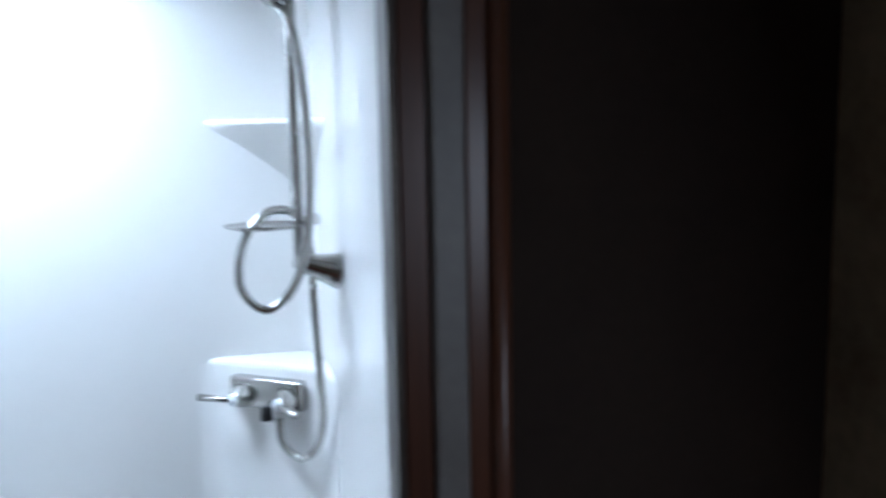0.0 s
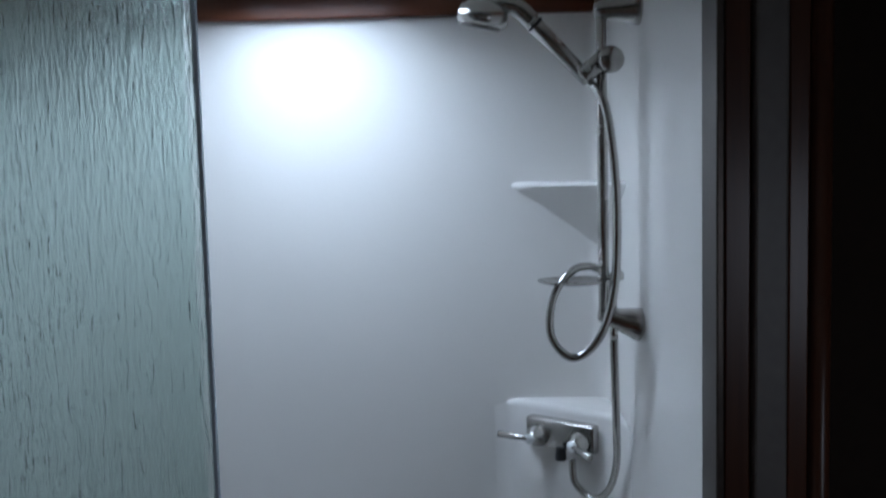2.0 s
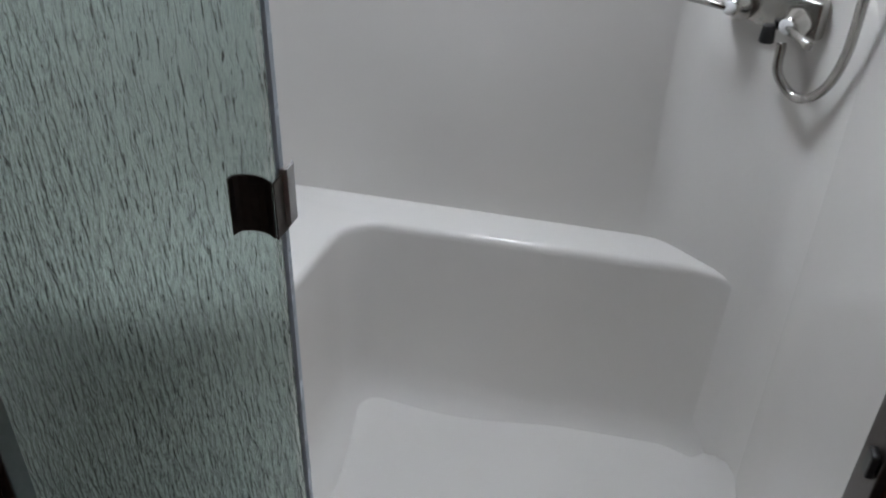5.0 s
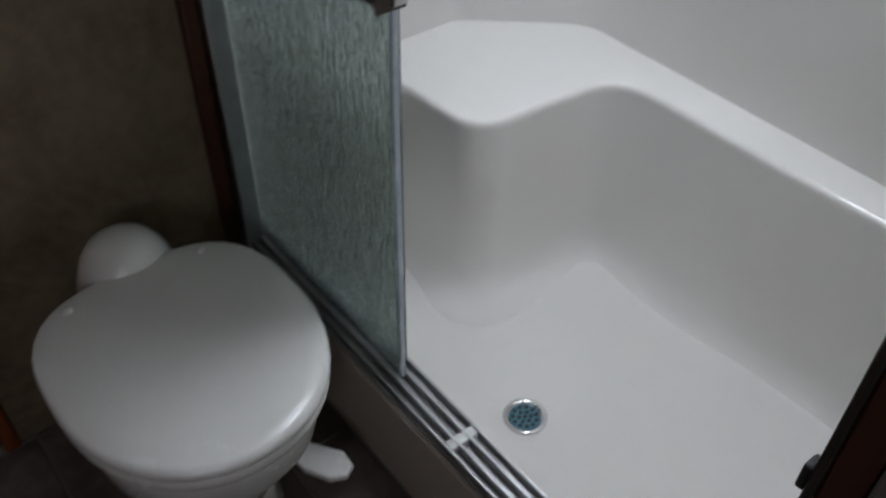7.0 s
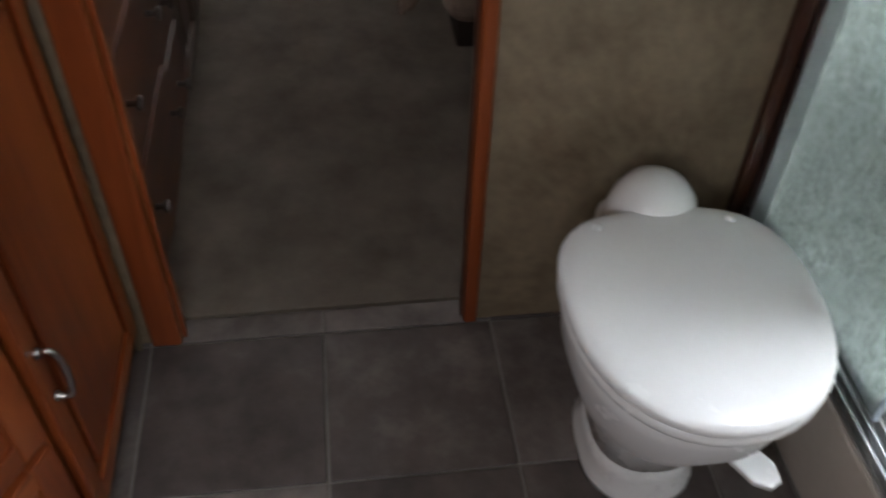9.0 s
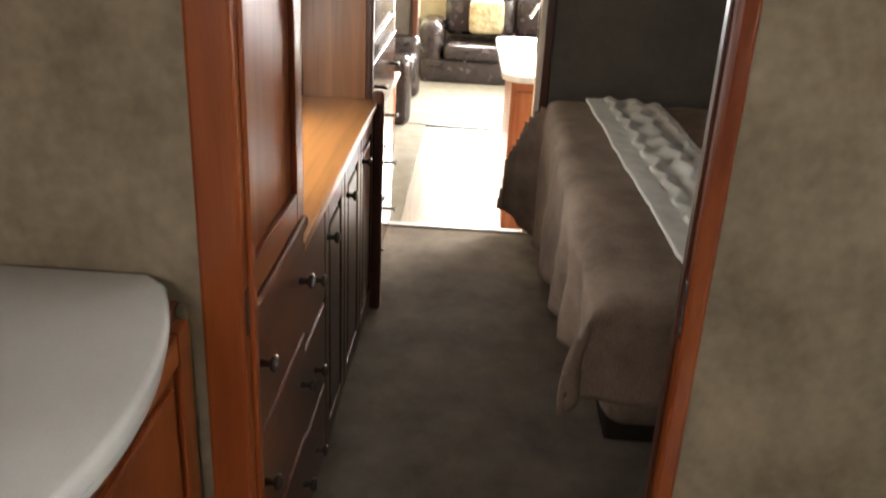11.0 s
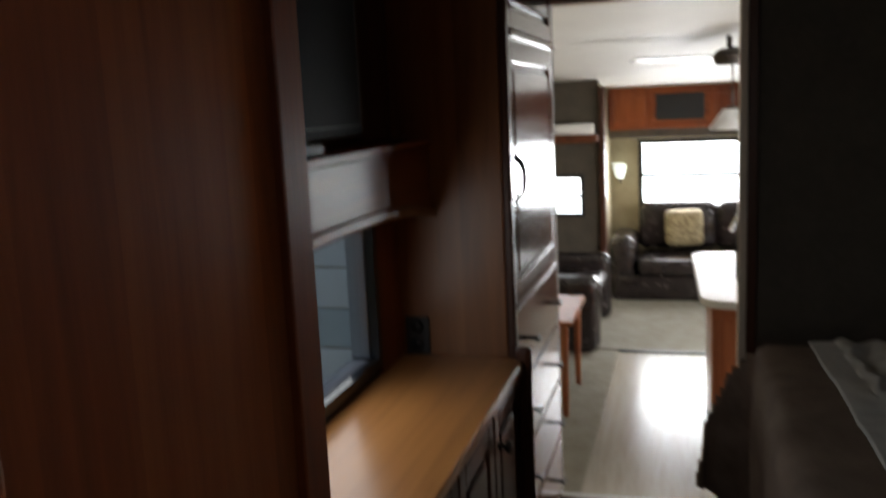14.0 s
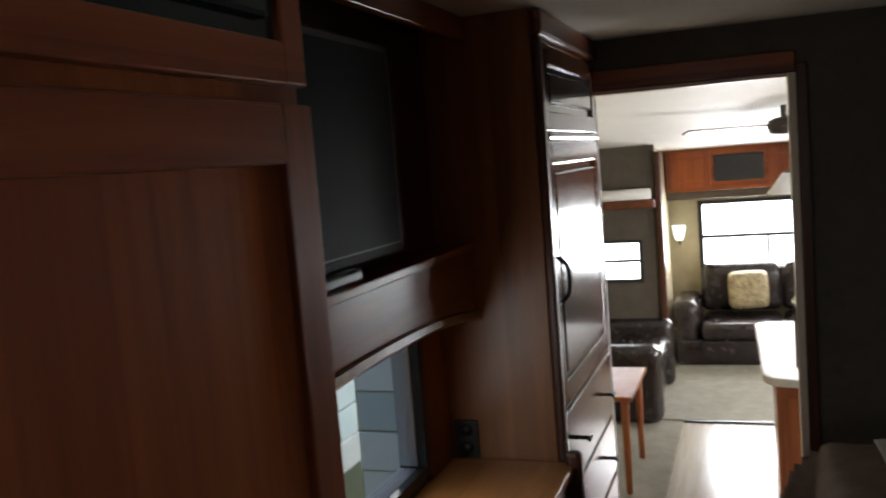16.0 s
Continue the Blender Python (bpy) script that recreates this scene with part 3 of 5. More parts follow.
hose = [(BX - 0.018, BY - 0.004, 1.728), (BX + 0.000, BY - 0.026, 1.69), (BX + 0.012, BY - 0.034, 1.61), (BX + 0.018, BY - 0.035, 1.50), (BX + 0.012, BY - 0.034, 1.37), (BX - 0.015, BY - 0.034, 1.285), (BX - 0.060, BY - 0.03, 1.250), (BX - 0.097, BY - 0.02, 1.288), (BX - 0.090, BY - 0.005, 1.355), (BX - 0.050, BY + 0.010, 1.402), (BX - 0.002, BY + 0.02, 1.398), (BX + 0.020, BY + 0.03, 1.35), (BX + 0.026, BY + 0.045, 1.23), (BX + 0.034, BY + 0.075, 1.10), (BX + 0.042, BY + 0.12, 1.005), (BX + 0.032, BY + 0.155, 0.940), (BX + 0.005, BY + 0.185, 0.912), (BX - 0.026, BY + 0.212, 0.936), (BX - 0.030, BY + 0.225, 0.982)]
part("hose", tube(hose, 0.0072, 10, 22, True), NICKEL, bar, "ribbed metal shower hose", True)

valve = thing("shower_valve", "brushed nickel two-handle shower valve", "faucet", (1.035, 0.755, 0.98))
VA, VB = Vector((0.982, 0.7625, 0)), Vector((1.112, 0.6635, 0))
VD = (VB - VA).normalized()
VN = Vector((-VD.y, VD.x, 0)) * -1
VM = Matrix(((VD.x, VN.x, 0, (VA.x + VB.x) / 2), (VD.y, VN.y, 0, (VA.y + VB.y) / 2), (0, 0, 1, 1.026), (0, 0, 0, 1)))


def on_valve(name, bm, mat, parent, label=""):
    bm.transform(VM)
    bmesh.ops.recalc_face_normals(bm, faces=list(bm.faces))
    return part(name, bm, mat, parent, label, True)


pl = on_valve("back_plate", box((-0.082, -0.012, -0.030), (0.082, 0.022, 0.030), 0.006, 3), NICKEL, valve)
shade_by_angle(pl, 50)
for sx, tip in ((-0.05, (-0.125, 0.062, -0.006)), (0.05, (0.108, 0.085, -0.012))):
    hub = on_valve("handle_hub", lathe([(0.022, 0.02), (0.025, 0.024), (0.021, 0.036), (0.014, 0.046), (0.010, 0.056), (0, 0.058)], 24, at=(sx, 0, -0.006), turn=aim((0, 1, 0))), NICKEL, valve)
    on_valve("index_button", lathe([(0, 0), (0.0105, 0), (0.0115, 0.004), (0.009, 0.008), (0, 0.009)], 18, at=(sx, 0.054, -0.006), turn=aim((0, 1, 0))), SKYLIGHT_RIM, hub, "white index button")
    on_valve("lever", rod((sx + (0.004 if sx > 0 else -0.004), 0.058, -0.006), tip, 0.0052, 0.0075), NICKEL, hub, "slim lever handle")
on_valve("hose_nut", rod((0.012, 0.036, -0.046), (0.012, 0.036, -0.018), 0.012, 0.010), BLACK, valve, "black hose coupling")

# ---- shower door ----
door = thing("shower_door", "half-open sliding shower door of rain glass", "shower door", (0.25, 0.04, 0.25))
pane = part("glass_pane", box((0.030, 0.036, 0.262), (0.494, 0.042, 1.835), 0.0015, 1), RAIN_GLASS, door, "rippled obscure glass pane")
pane2 = part("glass_pane", box((0.014, 0.056, 0.262), (0.480, 0.062, 1.835), 0.0015, 1), RAIN_GLASS, door, "rippled obscure glass pane")
CLEAR_EDGE = mottled("edge_strip", (0.45, 0.53, 0.60), (0.55, 0.63, 0.70), 20.0, 0.25)
part("edge_strip", box((0.4945, 0.034, 0.262), (0.500, 0.044, 1.835), 0.001), CLEAR_EDGE, pane, "clear vinyl edge strip")


def ribbon(line, thick, z0, z1):
    """An extruded metal strip that follows a plan line."""
    pts = [Vector(p) for p in line]
    out = []
    for sgn, seq in ((1, range(len(pts))), (-1, range(len(pts) - 1, -1, -1))):
        for k in seq:
            t = (pts[min(k + 1, len(pts) - 1)] - pts[max(k - 1, 0)]).normalized()
            out.append(tuple(pts[k] + Vector((t.y, -t.x)) * sgn * thick / 2))
    return prism(out, z0, z1)


grip = part("door_grip", ribbon([(0.452, 0.008), (0.4535, 0.0155), (0.458, 0.0195), (0.468, 0.0225), (0.478, 0.0225), (0.488, 0.0195), (0.498, 0.013)], 0.0022, 0.943, 1.012), BRONZE, door, "curved bronze door grip")
part("grip_side", ribbon([(0.5010, 0.012), (0.5018, 0.030), (0.5022, 0.042), (0.5026, 0.054)], 0.0022, 0.943, 1.012), BRONZE, grip)
part("grip_channel", ribbon([(0.4995, 0.0325), (0.5005, 0.0325), (0.5072, 0.034), (0.5078, 0.050), (0.5048, 0.054)], 0.0016, 0.950, 1.018), ALUMINIUM, grip, "aluminium return channel")
fr = thing("shower_door_frame", "bronze and aluminium shower door frame", "door frame", (0.55, 0.03, 0.24))
part("left_jamb", box((-0.018, -0.004, 0.236), (0.042, 0.034, 1.86), 0.003), ALUMINIUM, fr)
part("left_trim", box((-0.0005, -0.034, 0.0), (0.022, -0.0045, 1.86), 0.006), DARK_WOOD, fr, "dark wood corner strip")
part("right_jamb", box((1.147, -0.012, 0.236), (1.1570, 0.052, 1.86), 0.002), BRONZE, fr, "dark bronze door jamb")
part("header", box((0.0115, -0.006, 1.838), (1.146, 0.075, 1.878), 0.004), BRONZE, fr, "dark bronze header rail")
sill = part("sill", box((0.0115, 0.002, 0.2355), (1.146, 0.076, 0.243), 0.002), ALUMINIUM, fr, "aluminium sill with running tracks")
for ty in (0.006, 0.025, 0.047, 0.068):
    part("track_rib", box((0.0125, ty, 0.2435), (1.145, ty + 0.005, 0.262 - 0.002 * (ty > 0.05)), 0.001, 1), ALUMINIUM, sill)
part("track_guide", box((0.645, 0.0125, 0.244), (0.665, 0.066, 0.2605), 0.002), SKYLIGHT_RIM, sill, "pale plastic door guide")
for z in (0.30, 0.62, 1.05, 1.5):
    part("screw", lathe([(0, 0), (0.004, 0), (0.003, 0.002), (0, 0.0025)], 10, at=(0.030, -0.0042, z), turn=aim((0, -1, 0))), BLACK, fr)
part("hinge", box((0.020, -0.022, 1.000), (0.062, -0.0045, 1.060), 0.006), BLACK, fr, "black door hinge")
part("catch", box((1.137, -0.006, 0.772), (1.1465, 0.014, 0.805), 0.003), BLACK, fr, "black door catch")

# trim boards on the wall right of the opening
tr = thing("shower_trim", "dark brown trim boards beside the shower opening", "trim", (1.2, 0, 0), kind="structure")
part("trim_board", box((1.1575, -0.010, 0), (1.191, -0.0005, BATH_C - 0.001), 0.003), DARK_WOOD, tr)
GREY_TRIM = mottled("grey_brown_trim", (0.10, 0.088, 0.080), (0.15, 0.135, 0.125), 9.0, 0.45)
part("trim_board", box((1.192, -0.020, 0), (1.234, -0.0005, BATH_C - 0.001), 0.004), GREY_TRIM, tr, "grey-brown metal trim strip")
part("trim_board", box((1.235, -0.014, 0), (1.262, -0.0005, BATH_C - 0.001), 0.003), DARK_WOOD, tr)
part("trim_bead", lathe([(0, 0), (0.013, 0), (0.013, BATH_C - 0.002), (0, BATH_C - 0.002)], 20, at=(1.275, -0.014, 0.0005)), DARK_WOOD, tr, "rounded wooden bead", True)

# ---- toilet ----
toilet = thing("toilet", "off-white plastic toilet with its lid closed", "toilet", (0.36, -0.275, 0))


def egg(cx, cy, back, front, half, n=48, power=2.3):
    pts = []
    for k in range(n):
        a = 2 * math.pi * k / n
        c, s = math.cos(a), math.sin(a)
        p = power if c > 0 else power + 0.9
        r = (abs(c) ** p + abs(s) ** p) ** (-1 / p)
        pts.append((cx + r * c * (front if c > 0 else back), cy + r * s * half))
    return pts


def stack(levels):
    """Skin through plan outlines at rising heights, closed below and above."""
    bm = bmesh.new()
    rings = [[bm.verts.new((x, y, z)) for x, y in pts] for z, pts in levels]
    n = len(rings[0])
    for a, b in zip(rings, rings[1:]):
        for k in range(n):
            bm.faces.new((a[k], a[(k + 1) % n], b[(k + 1) % n], b[k]))
    bm.faces.new(rings[-1])
    bm.faces.new(rings[0][::-1])
    return bm


TX, TY = 0.390, -0.272
lid = [(z, egg(TX, TY, 0.199 * k, 0.234 * k, 0.194 * k, 48, 2.12)) for z, k in ((0.452, 0.97), (0.454, 0.992), (0.458, 1.0), (0.464, 1.0), (0.470, 0.988), (0.474, 0.955), (0.477, 0.85), (0.4785, 0.5), (0.479, 0.1))]
part("lid", stack(lid), TOILET_WHITE, toilet, smooth=True)
seat = [(z, egg(TX, TY, 0.197 * k, 0.232 * k, 0.192 * k, 48, 2.12)) for z, k in ((0.425, 0.95), (0.428, 0.985), (0.436, 1.0), (0.444, 0.995), (0.4505, 0.96))]
part("seat", stack(seat), TOILET_WHITE, toilet, smooth=True)
bowl = [(z, egg(TX - 0.01 - (0.42 - z) * 0.06, TY, b, f, h)) for z, b, f, h in ((0.10, 0.10, 0.10, 0.098), (0.16, 0.105, 0.105, 0.10), (0.20, 0.125, 0.13, 0.118), (0.26, 0.155, 0.175, 0.148), (0.32, 0.178, 0.205, 0.168), (0.38, 0.19, 0.218, 0.176), (0.415, 0.193, 0.221, 0.178), (0.4235, 0.185, 0.212, 0.17))]
part("bowl", stack(bowl), TOILET_WHITE, toilet, smooth=True)
base = [(z, egg(0.36, TY, b, f, h)) for z, b, f, h in ((0.0, 0.15, 0.108, 0.104), (0.012, 0.15, 0.108, 0.104), (0.022, 0.142, 0.102, 0.099), (0.05, 0.125, 0.098, 0.097), (0.1005, 0.118, 0.098, 0.096))]
part("pedestal", stack(base), TOILET_WHITE, toilet, smooth=True)
part("water_valve_cover", lathe([(0.078, 0.0), (0.081, 0.01), (0.080, 0.05), (0.068, 0.085), (0.052, 0.108), (0.028, 0.120), (0, 0.124)], 32, at=(0.160, TY + 0.008, 0.386), squash=(0.95, 1.0)), TOILET_WHITE, toilet, "domed valve cover", True)
part("rear_shroud", box((0.085, TY - 0.07, 0.12), (0.24, TY + 0.07, 0.42), 0.03, 4), TOILET_WHITE, toilet, smooth=True)
part("flush_pedal", prism([(0.405, -0.165), (0.475, -0.158), (0.518, -0.135), (0.532, -0.108), (0.520, -0.086), (0.485, -0.084), (0.425, -0.125)], 0.125, 0.140, 0.005), TOILET_WHITE, toilet, "white foot pedal")
part("pedal_arm", rod((0.36, -0.20, 0.09), (0.47, -0.125, 0.128), 0.011), TOILET_WHITE, toilet, smooth=True)
for sx in (-0.095, 0.095):
    part("hinge_cap", lathe([(0.008, 0), (0.008, 0.003), (0.006, 0.005), (0, 0.006)], 14, at=(0.235, TY + sx * 1.15, 0.4765)), TOILET_WHITE, toilet, smooth=True)

# ---- bathroom doorway trim ----
dt = thing("bath_door_frame", "cherry wood trim round the bathroom doorway", "door frame", (0, -0.84, 0), kind="structure")
for (ya, yb), nm in (((-1.19, -1.130), "left_casing"), ((-0.546, -0.518), "right_casing")):
    part(nm, box((-0.034, ya, 0), (0.014, yb, 1.80), 0.006), CHERRY, dt)
part("left_stop", box((-0.026, -1.1295, 0.0), (-0.008, -1.122, 1.80), 0.002), CHERRY, dt)
# same stop as the left, in darker wood for the jamb face turned from light
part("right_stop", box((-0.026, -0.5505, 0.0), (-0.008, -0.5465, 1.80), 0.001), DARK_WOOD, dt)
part("head_casing", box((-0.034, -1.1295, 1.757), (0.014, -0.5465, 1.80), 0.006), CHERRY_Y, dt)
part("strike_plate", box((-0.006, -1.1298, 0.86), (0.008, -1.1275, 0.93), 0.001), NICKEL, dt, "metal strike plate")
part("latch_plate", box((-0.006, -0.5475, 0.90), (0.008, -0.5462, 0.98), 0.0005), NICKEL, dt, "metal latch plate")

# ---- vanity ----
VZ = 0.945


def raised_door(parent, name, u0, u1, z0, z1, face, normal, mat, panel_mat=None, label="", rail=0.045, thick=0.018, axis="x", flat=False):
    """A frame-and-panel door on a vertical face; axis: the level direction along which it lies, normal: +1 or -1."""
    def put(a, b, c, d, n0, n1, bev, bm=None):
        lo_n, hi_n = sorted((face + normal * n0, face + normal * n1))
        lo, hi = ((a, lo_n, c), (b, hi_n, d)) if axis == "x" else ((lo_n, a, c), (hi_n, b, d))
        return box(lo, hi, bev, bm=bm)
    ob = part(name, put(u0 + rail - 0.001, u1 - rail + 0.001, z0 + rail - 0.001, z1 - rail + 0.001, 0.001, thick * 0.45, 0.0), panel_mat or mat, parent, label)
    part("stile", put(u0, u0 + rail, z0, z1, 0.0005, thick, 0.003), mat, ob)
    part("stile", put(u1 - rail, u1, z0, z1, 0.0005, thick, 0.003), mat, ob)
    level = CHERRY_X if mat is CHERRY and axis == "x" else mat
    part("rail", put(u0 + rail, u1 - rail, z0, z0 + rail, 0.0005, thick, 0.003), level, ob)
    part("rail", put(u0 + rail, u1 - rail, z1 - rail, z1, 0.0005, thick, 0.003), level, ob)
    if not flat:
        part("raised_field", put(u0 + rail + 0.02, u1 - rail - 0.02, z0 + rail + 0.02, z1 - rail - 0.02, thick * 0.45, thick * 0.95, 0.007), panel_mat or mat, ob)
    return ob


vanity = thing("vanity_cabinet", "cherry wood vanity cabinet with raised panel doors", "cabinet", (0.5, -1.45, 0))
VF = -1.222
part("body", prism([(0.001, -1.749), (0.955, -1.749), (0.955, -1.46), (0.44, VF - 0.001), (0.001, VF - 0.001)], 0.06, VZ - 0.16), CHERRY, vanity)
part("apron", prism([(0.001, VF - 0.001), (0.001, VF - 0.022), (0.43, VF - 0.022), (0.935, -1.475), (0.955, -1.46), (0.44, VF - 0.001)], VZ - 0.16, VZ - 0.041), CHERRY, vanity)
part("toe_kick", prism([(0.001, -1.749), (0.94, -1.749), (0.94, -1.49), (0.43, VF - 0.03), (0.001, VF - 0.03)], 0.0, 0.0595), DARK_WOOD, vanity)
vd = raised_door(vanity, "door", 0.022, 0.436, 0.075, VZ - 0.055, VF, 1, CHERRY)
part("filler", box((0.0005, VF, 0.0), (0.020, VF + 0.012, VZ - 0.042), 0.002), WALLPAPER, vanity, "wallpaper filler strip")
vd2 = raised_door(vanity, "drawer", 0.455, 0.96, 0.66, VZ - 0.055, VF, 1, CHERRY)
vd3 = raised_door(vanity, "drawer", 0.455, 0.96, 0.36, 0.64, VF, 1, CHERRY)
vd4 = raised_door(vanity, "drawer", 0.455, 0.96, 0.075, 0.34, VF, 1, CHERRY)


def bail(parent, x, z, face, upright=True, n=1.0):
    h = 0.048
    d = (0, 0, h) if upright else (h, 0, 0)
    a, b = Vector((x, face, z)) - Vector(d), Vector((x, face, z)) + Vector(d)
    o = Vector((0, 0.026 * n, 0))
    pull = part("handle", tube([a, a + o * 0.8, (a + b) / 2 + o * 1.1, b + o * 0.8, b], 0.0052, 10, 8), NICKEL, parent, "dark nickel bow handle", True)
    for p in (a, b):
        part("rosette", lathe([(0.010, 0), (0.010, 0.003), (0.006, 0.006), (0, 0.006)], 14, at=p, turn=aim((0, n, 0))), NICKEL, pull, smooth=True)
    return pull


bail(vd, 0.405, 0.43, VF + 0.018)


def knob_at(parent, x, z, face, mat=None):
    return part("knob", lathe([(0.008, 0), (0.006, 0.010), (0.006, 0.016), (0.014, 0.021), (0.015, 0.027), (0.009, 0.031), (0, 0.032)], 18, at=(x, face, z), turn=aim((0, 1, 0))), mat or NICKEL, parent, "round metal knob", True)


knob_at(vd3, 0.62, 0.52, VF + 0.018)
knob_at(vd2, 0.62, 0.75, VF + 0.018)
knob_at(vd4, 0.62, 0.21, VF + 0.018)
ANGLED = Matrix.Translation((0.44, VF, 0)) @ Matrix.Rotation(-math.atan2(0.238, 0.515), 4, "Z") @ Matrix.Translation((-0.44, -VF, 0))
for front in (vd2, vd3, vd4):
    for ob in (front, *front.children_recursive):
        ob.data.transform(ANGLED)


def sink_top():
    """Bow-fronted counter with an oval basin sunk into it."""
    n = 72
    cx, cy, rx, ry = 0.45, -1.470, 0.225, 0.165
    bm = bmesh.new()

    def edge(k):
        a = 2 * math.pi * k / n
        c, s = math.cos(a), math.sin(a)
        x0, x1, yb = 0.0012, 0.985, -1.749
        best = 9.0
        if c < -1e-6:
            best = min(best, (x0 - cx) / c)
        if c > 1e-6:
            best = min(best, (x1 - cx) / c)
        if s < -1e-6:
            best = min(best, (yb - cy) / s)
        if s > 1e-6:
            t = 0.3
            for _ in range(30):
                x = min(max(cx + c * t, x0), x1)
                u = x - 0.33
                front = -1.160 - 0.75 * u * u - (0.02 * max(0, 1 - x / 0.04) ** 2)
                t = 0.5 * t + 0.5 * (front - cy) / s
            best = min(best, t)
        return Vector((cx + c * best, cy + s * best)), Vector((c, s))
    outer = [edge(k) for k in range(n)]
    centre = Vector((cx, cy))
    ell = [centre + Vector((rx * math.cos(2 * math.pi * k / n), ry * math.sin(2 * math.pi * k / n))) for k in range(n)]
    rings = [[(p - d * 0.012, VZ - 0.040) for p, d in outer], [(p - d * 0.005, VZ - 0.038) for p, d in outer], [(p - d * 0.004, VZ - 0.026) for p, d in outer], [(p - d * 0.007, VZ - 0.024) for p, d in outer], [(p - d * 0.006, VZ - 0.022) for p, d in outer], [(p, VZ - 0.020) for p, d in outer], [(p, VZ - 0.008) for p, d in outer], [(p - d * 0.003, VZ - 0.003) for p, d in outer], [(p - d * 0.010, VZ) for p, d in outer]]
    rings.append([(centre + (e - centre) * 1.06, VZ) for e in ell])
    for k, z in ((1.0, -0.004), (0.95, -0.02), (0.88, -0.06), (0.75, -0.105), (0.55, -0.13), (0.25, -0.138), (0.08, -0.14)):
        rings.append([(centre + (e - centre) * k, VZ + z) for e in ell])
    vs = [[bm.verts.new((p.x, p.y, z)) for p, z in r] for r in rings]
    for a, b in zip(vs, vs[1:]):
        for k in range(n):
            bm.faces.new((a[k], a[(k + 1) % n], b[(k + 1) % n], b[k]))
    bm.faces.new(vs[-1])
    bmesh.ops.recalc_face_normals(bm, faces=list(bm.faces))
    return bm


top = part("sink_countertop", sink_top(), SINK_TOP, None, smooth=True)
shade_by_angle(top, 45)
tagged(top, "pale grey moulded countertop with an oval basin", "sink")
part("basin_drain", lathe([(0, 0), (0.022, 0), (0.024, 0.002), (0, 0.003)], 20, at=(0.45, -1.470, VZ - 0.139)), CHROME, top, "chrome basin drain", True)

# added window opening behind the camera, unseen, to go with the bathroom fill light
wb = thing("window_1", "added bathroom window opening, never in view", "window", (1.78, -1.05, 1.35), kind="structure")
part("window_frame", wall_with_hole("x", 1.742, 1.76, -1.33, -0.77, 1.09, 1.61, [(-1.28, -0.82, 1.14, 1.56)]), BLACK, wb)

# ---- bedroom: wardrobe, dresser, tower ----
YC = -1.182
ward = thing("wardrobe", "cherry wood wardrobe with a tall panel door over drawers", "wardrobe", (-0.3, -1.33, 0))
part("body", box((-0.555, -1.499, 0.0), (-0.073, YC, BED_C - 0.001), 0.002), CHERRY, ward)
wd = raised_door(ward, "door", -0.548, 0.011, 0.832, 1.615, YC, 1, CHERRY, rail=0.062, thick=0.02, flat=True)
wu = raised_door(ward, "upper_door", -0.548, 0.011, 1.635, 1.875, YC, 1, CHERRY_X, DARK_GLASS, "upper door with dark tinted glass", 0.045)
part("ledge_strip", box((-0.553, YC, 0.801), (-0.075, YC + 0.028, 0.827), 0.006), DARK_WOOD_X, ward, "dark ledge moulding")
for za, zb in ((0.575, 0.796), (0.33, 0.565), (0.07, 0.315)):
    d = part("drawer", box((-0.548, YC + 0.0005, za), (-0.085, YC + 0.019, zb), 0.005), DARK_WOOD_X, ward)
    for x in (-0.50, -0.18):
        knob_at(d, x, (za + zb) / 2 + 0.02, YC + 0.019, BRONZE)

dresser = thing("dresser", "dark cherry dresser with cupboard doors under a window", "dresser", (-1.1, -1.33, 0))
part("body", box((-1.795, -1.499, 0.0), (-0.556, YC - 0.012, 0.738), 0.002), DARK_WOOD, dresser)
for xa, xb in ((-1.785, -1.48), (-1.47, -1.165), (-1.155, -0.86), (-0.85, -0.565)):
    big = xa > -0.9
    if big:
        for za, zb in ((0.50, 0.72), (0.27, 0.485), (0.05, 0.255)):
            d = part("drawer", box((xa, YC - 0.0115, za), (xb, YC + 0.007, zb), 0.005), DARK_WOOD_X, dresser)
            knob_at(d, (xa + xb) / 2, (za + zb) / 2, YC + 0.007, BRONZE)
    else:
        d = raised_door(dresser, "door", xa, xb, 0.05, 0.72, YC - 0.012, 1, DARK_WOOD, rail=0.05)
        knob_at(d, xb - 0.03, 0.64, YC + 0.006, BRONZE)
part("top", box((-1.796, -1.4985, 0.7385), (-0.5565, YC + 0.018, 0.765), 0.005), OAK_TOP, dresser, "honey coloured wooden top")

tower = thing("drawer_tower", "glossy dark cherry tower with doors above drawers", "cabinet", (-2.2, -1.33, 0))
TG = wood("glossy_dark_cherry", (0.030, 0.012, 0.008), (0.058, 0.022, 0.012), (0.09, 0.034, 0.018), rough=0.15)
TFY = -1.207
part("body", box((-2.6125, -1.499, 0.0), (-1.8, TFY, BED_C - 0.001), 0.003), PANEL_SIDE, tower)
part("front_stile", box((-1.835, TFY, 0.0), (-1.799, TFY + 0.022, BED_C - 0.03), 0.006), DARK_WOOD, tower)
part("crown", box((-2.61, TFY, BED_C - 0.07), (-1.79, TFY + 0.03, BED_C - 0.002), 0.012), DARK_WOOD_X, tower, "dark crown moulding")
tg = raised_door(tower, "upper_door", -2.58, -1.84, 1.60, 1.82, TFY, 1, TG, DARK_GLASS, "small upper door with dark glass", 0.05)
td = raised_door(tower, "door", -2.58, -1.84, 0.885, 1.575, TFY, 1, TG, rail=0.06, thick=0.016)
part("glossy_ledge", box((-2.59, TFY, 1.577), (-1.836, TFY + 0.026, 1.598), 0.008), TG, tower)
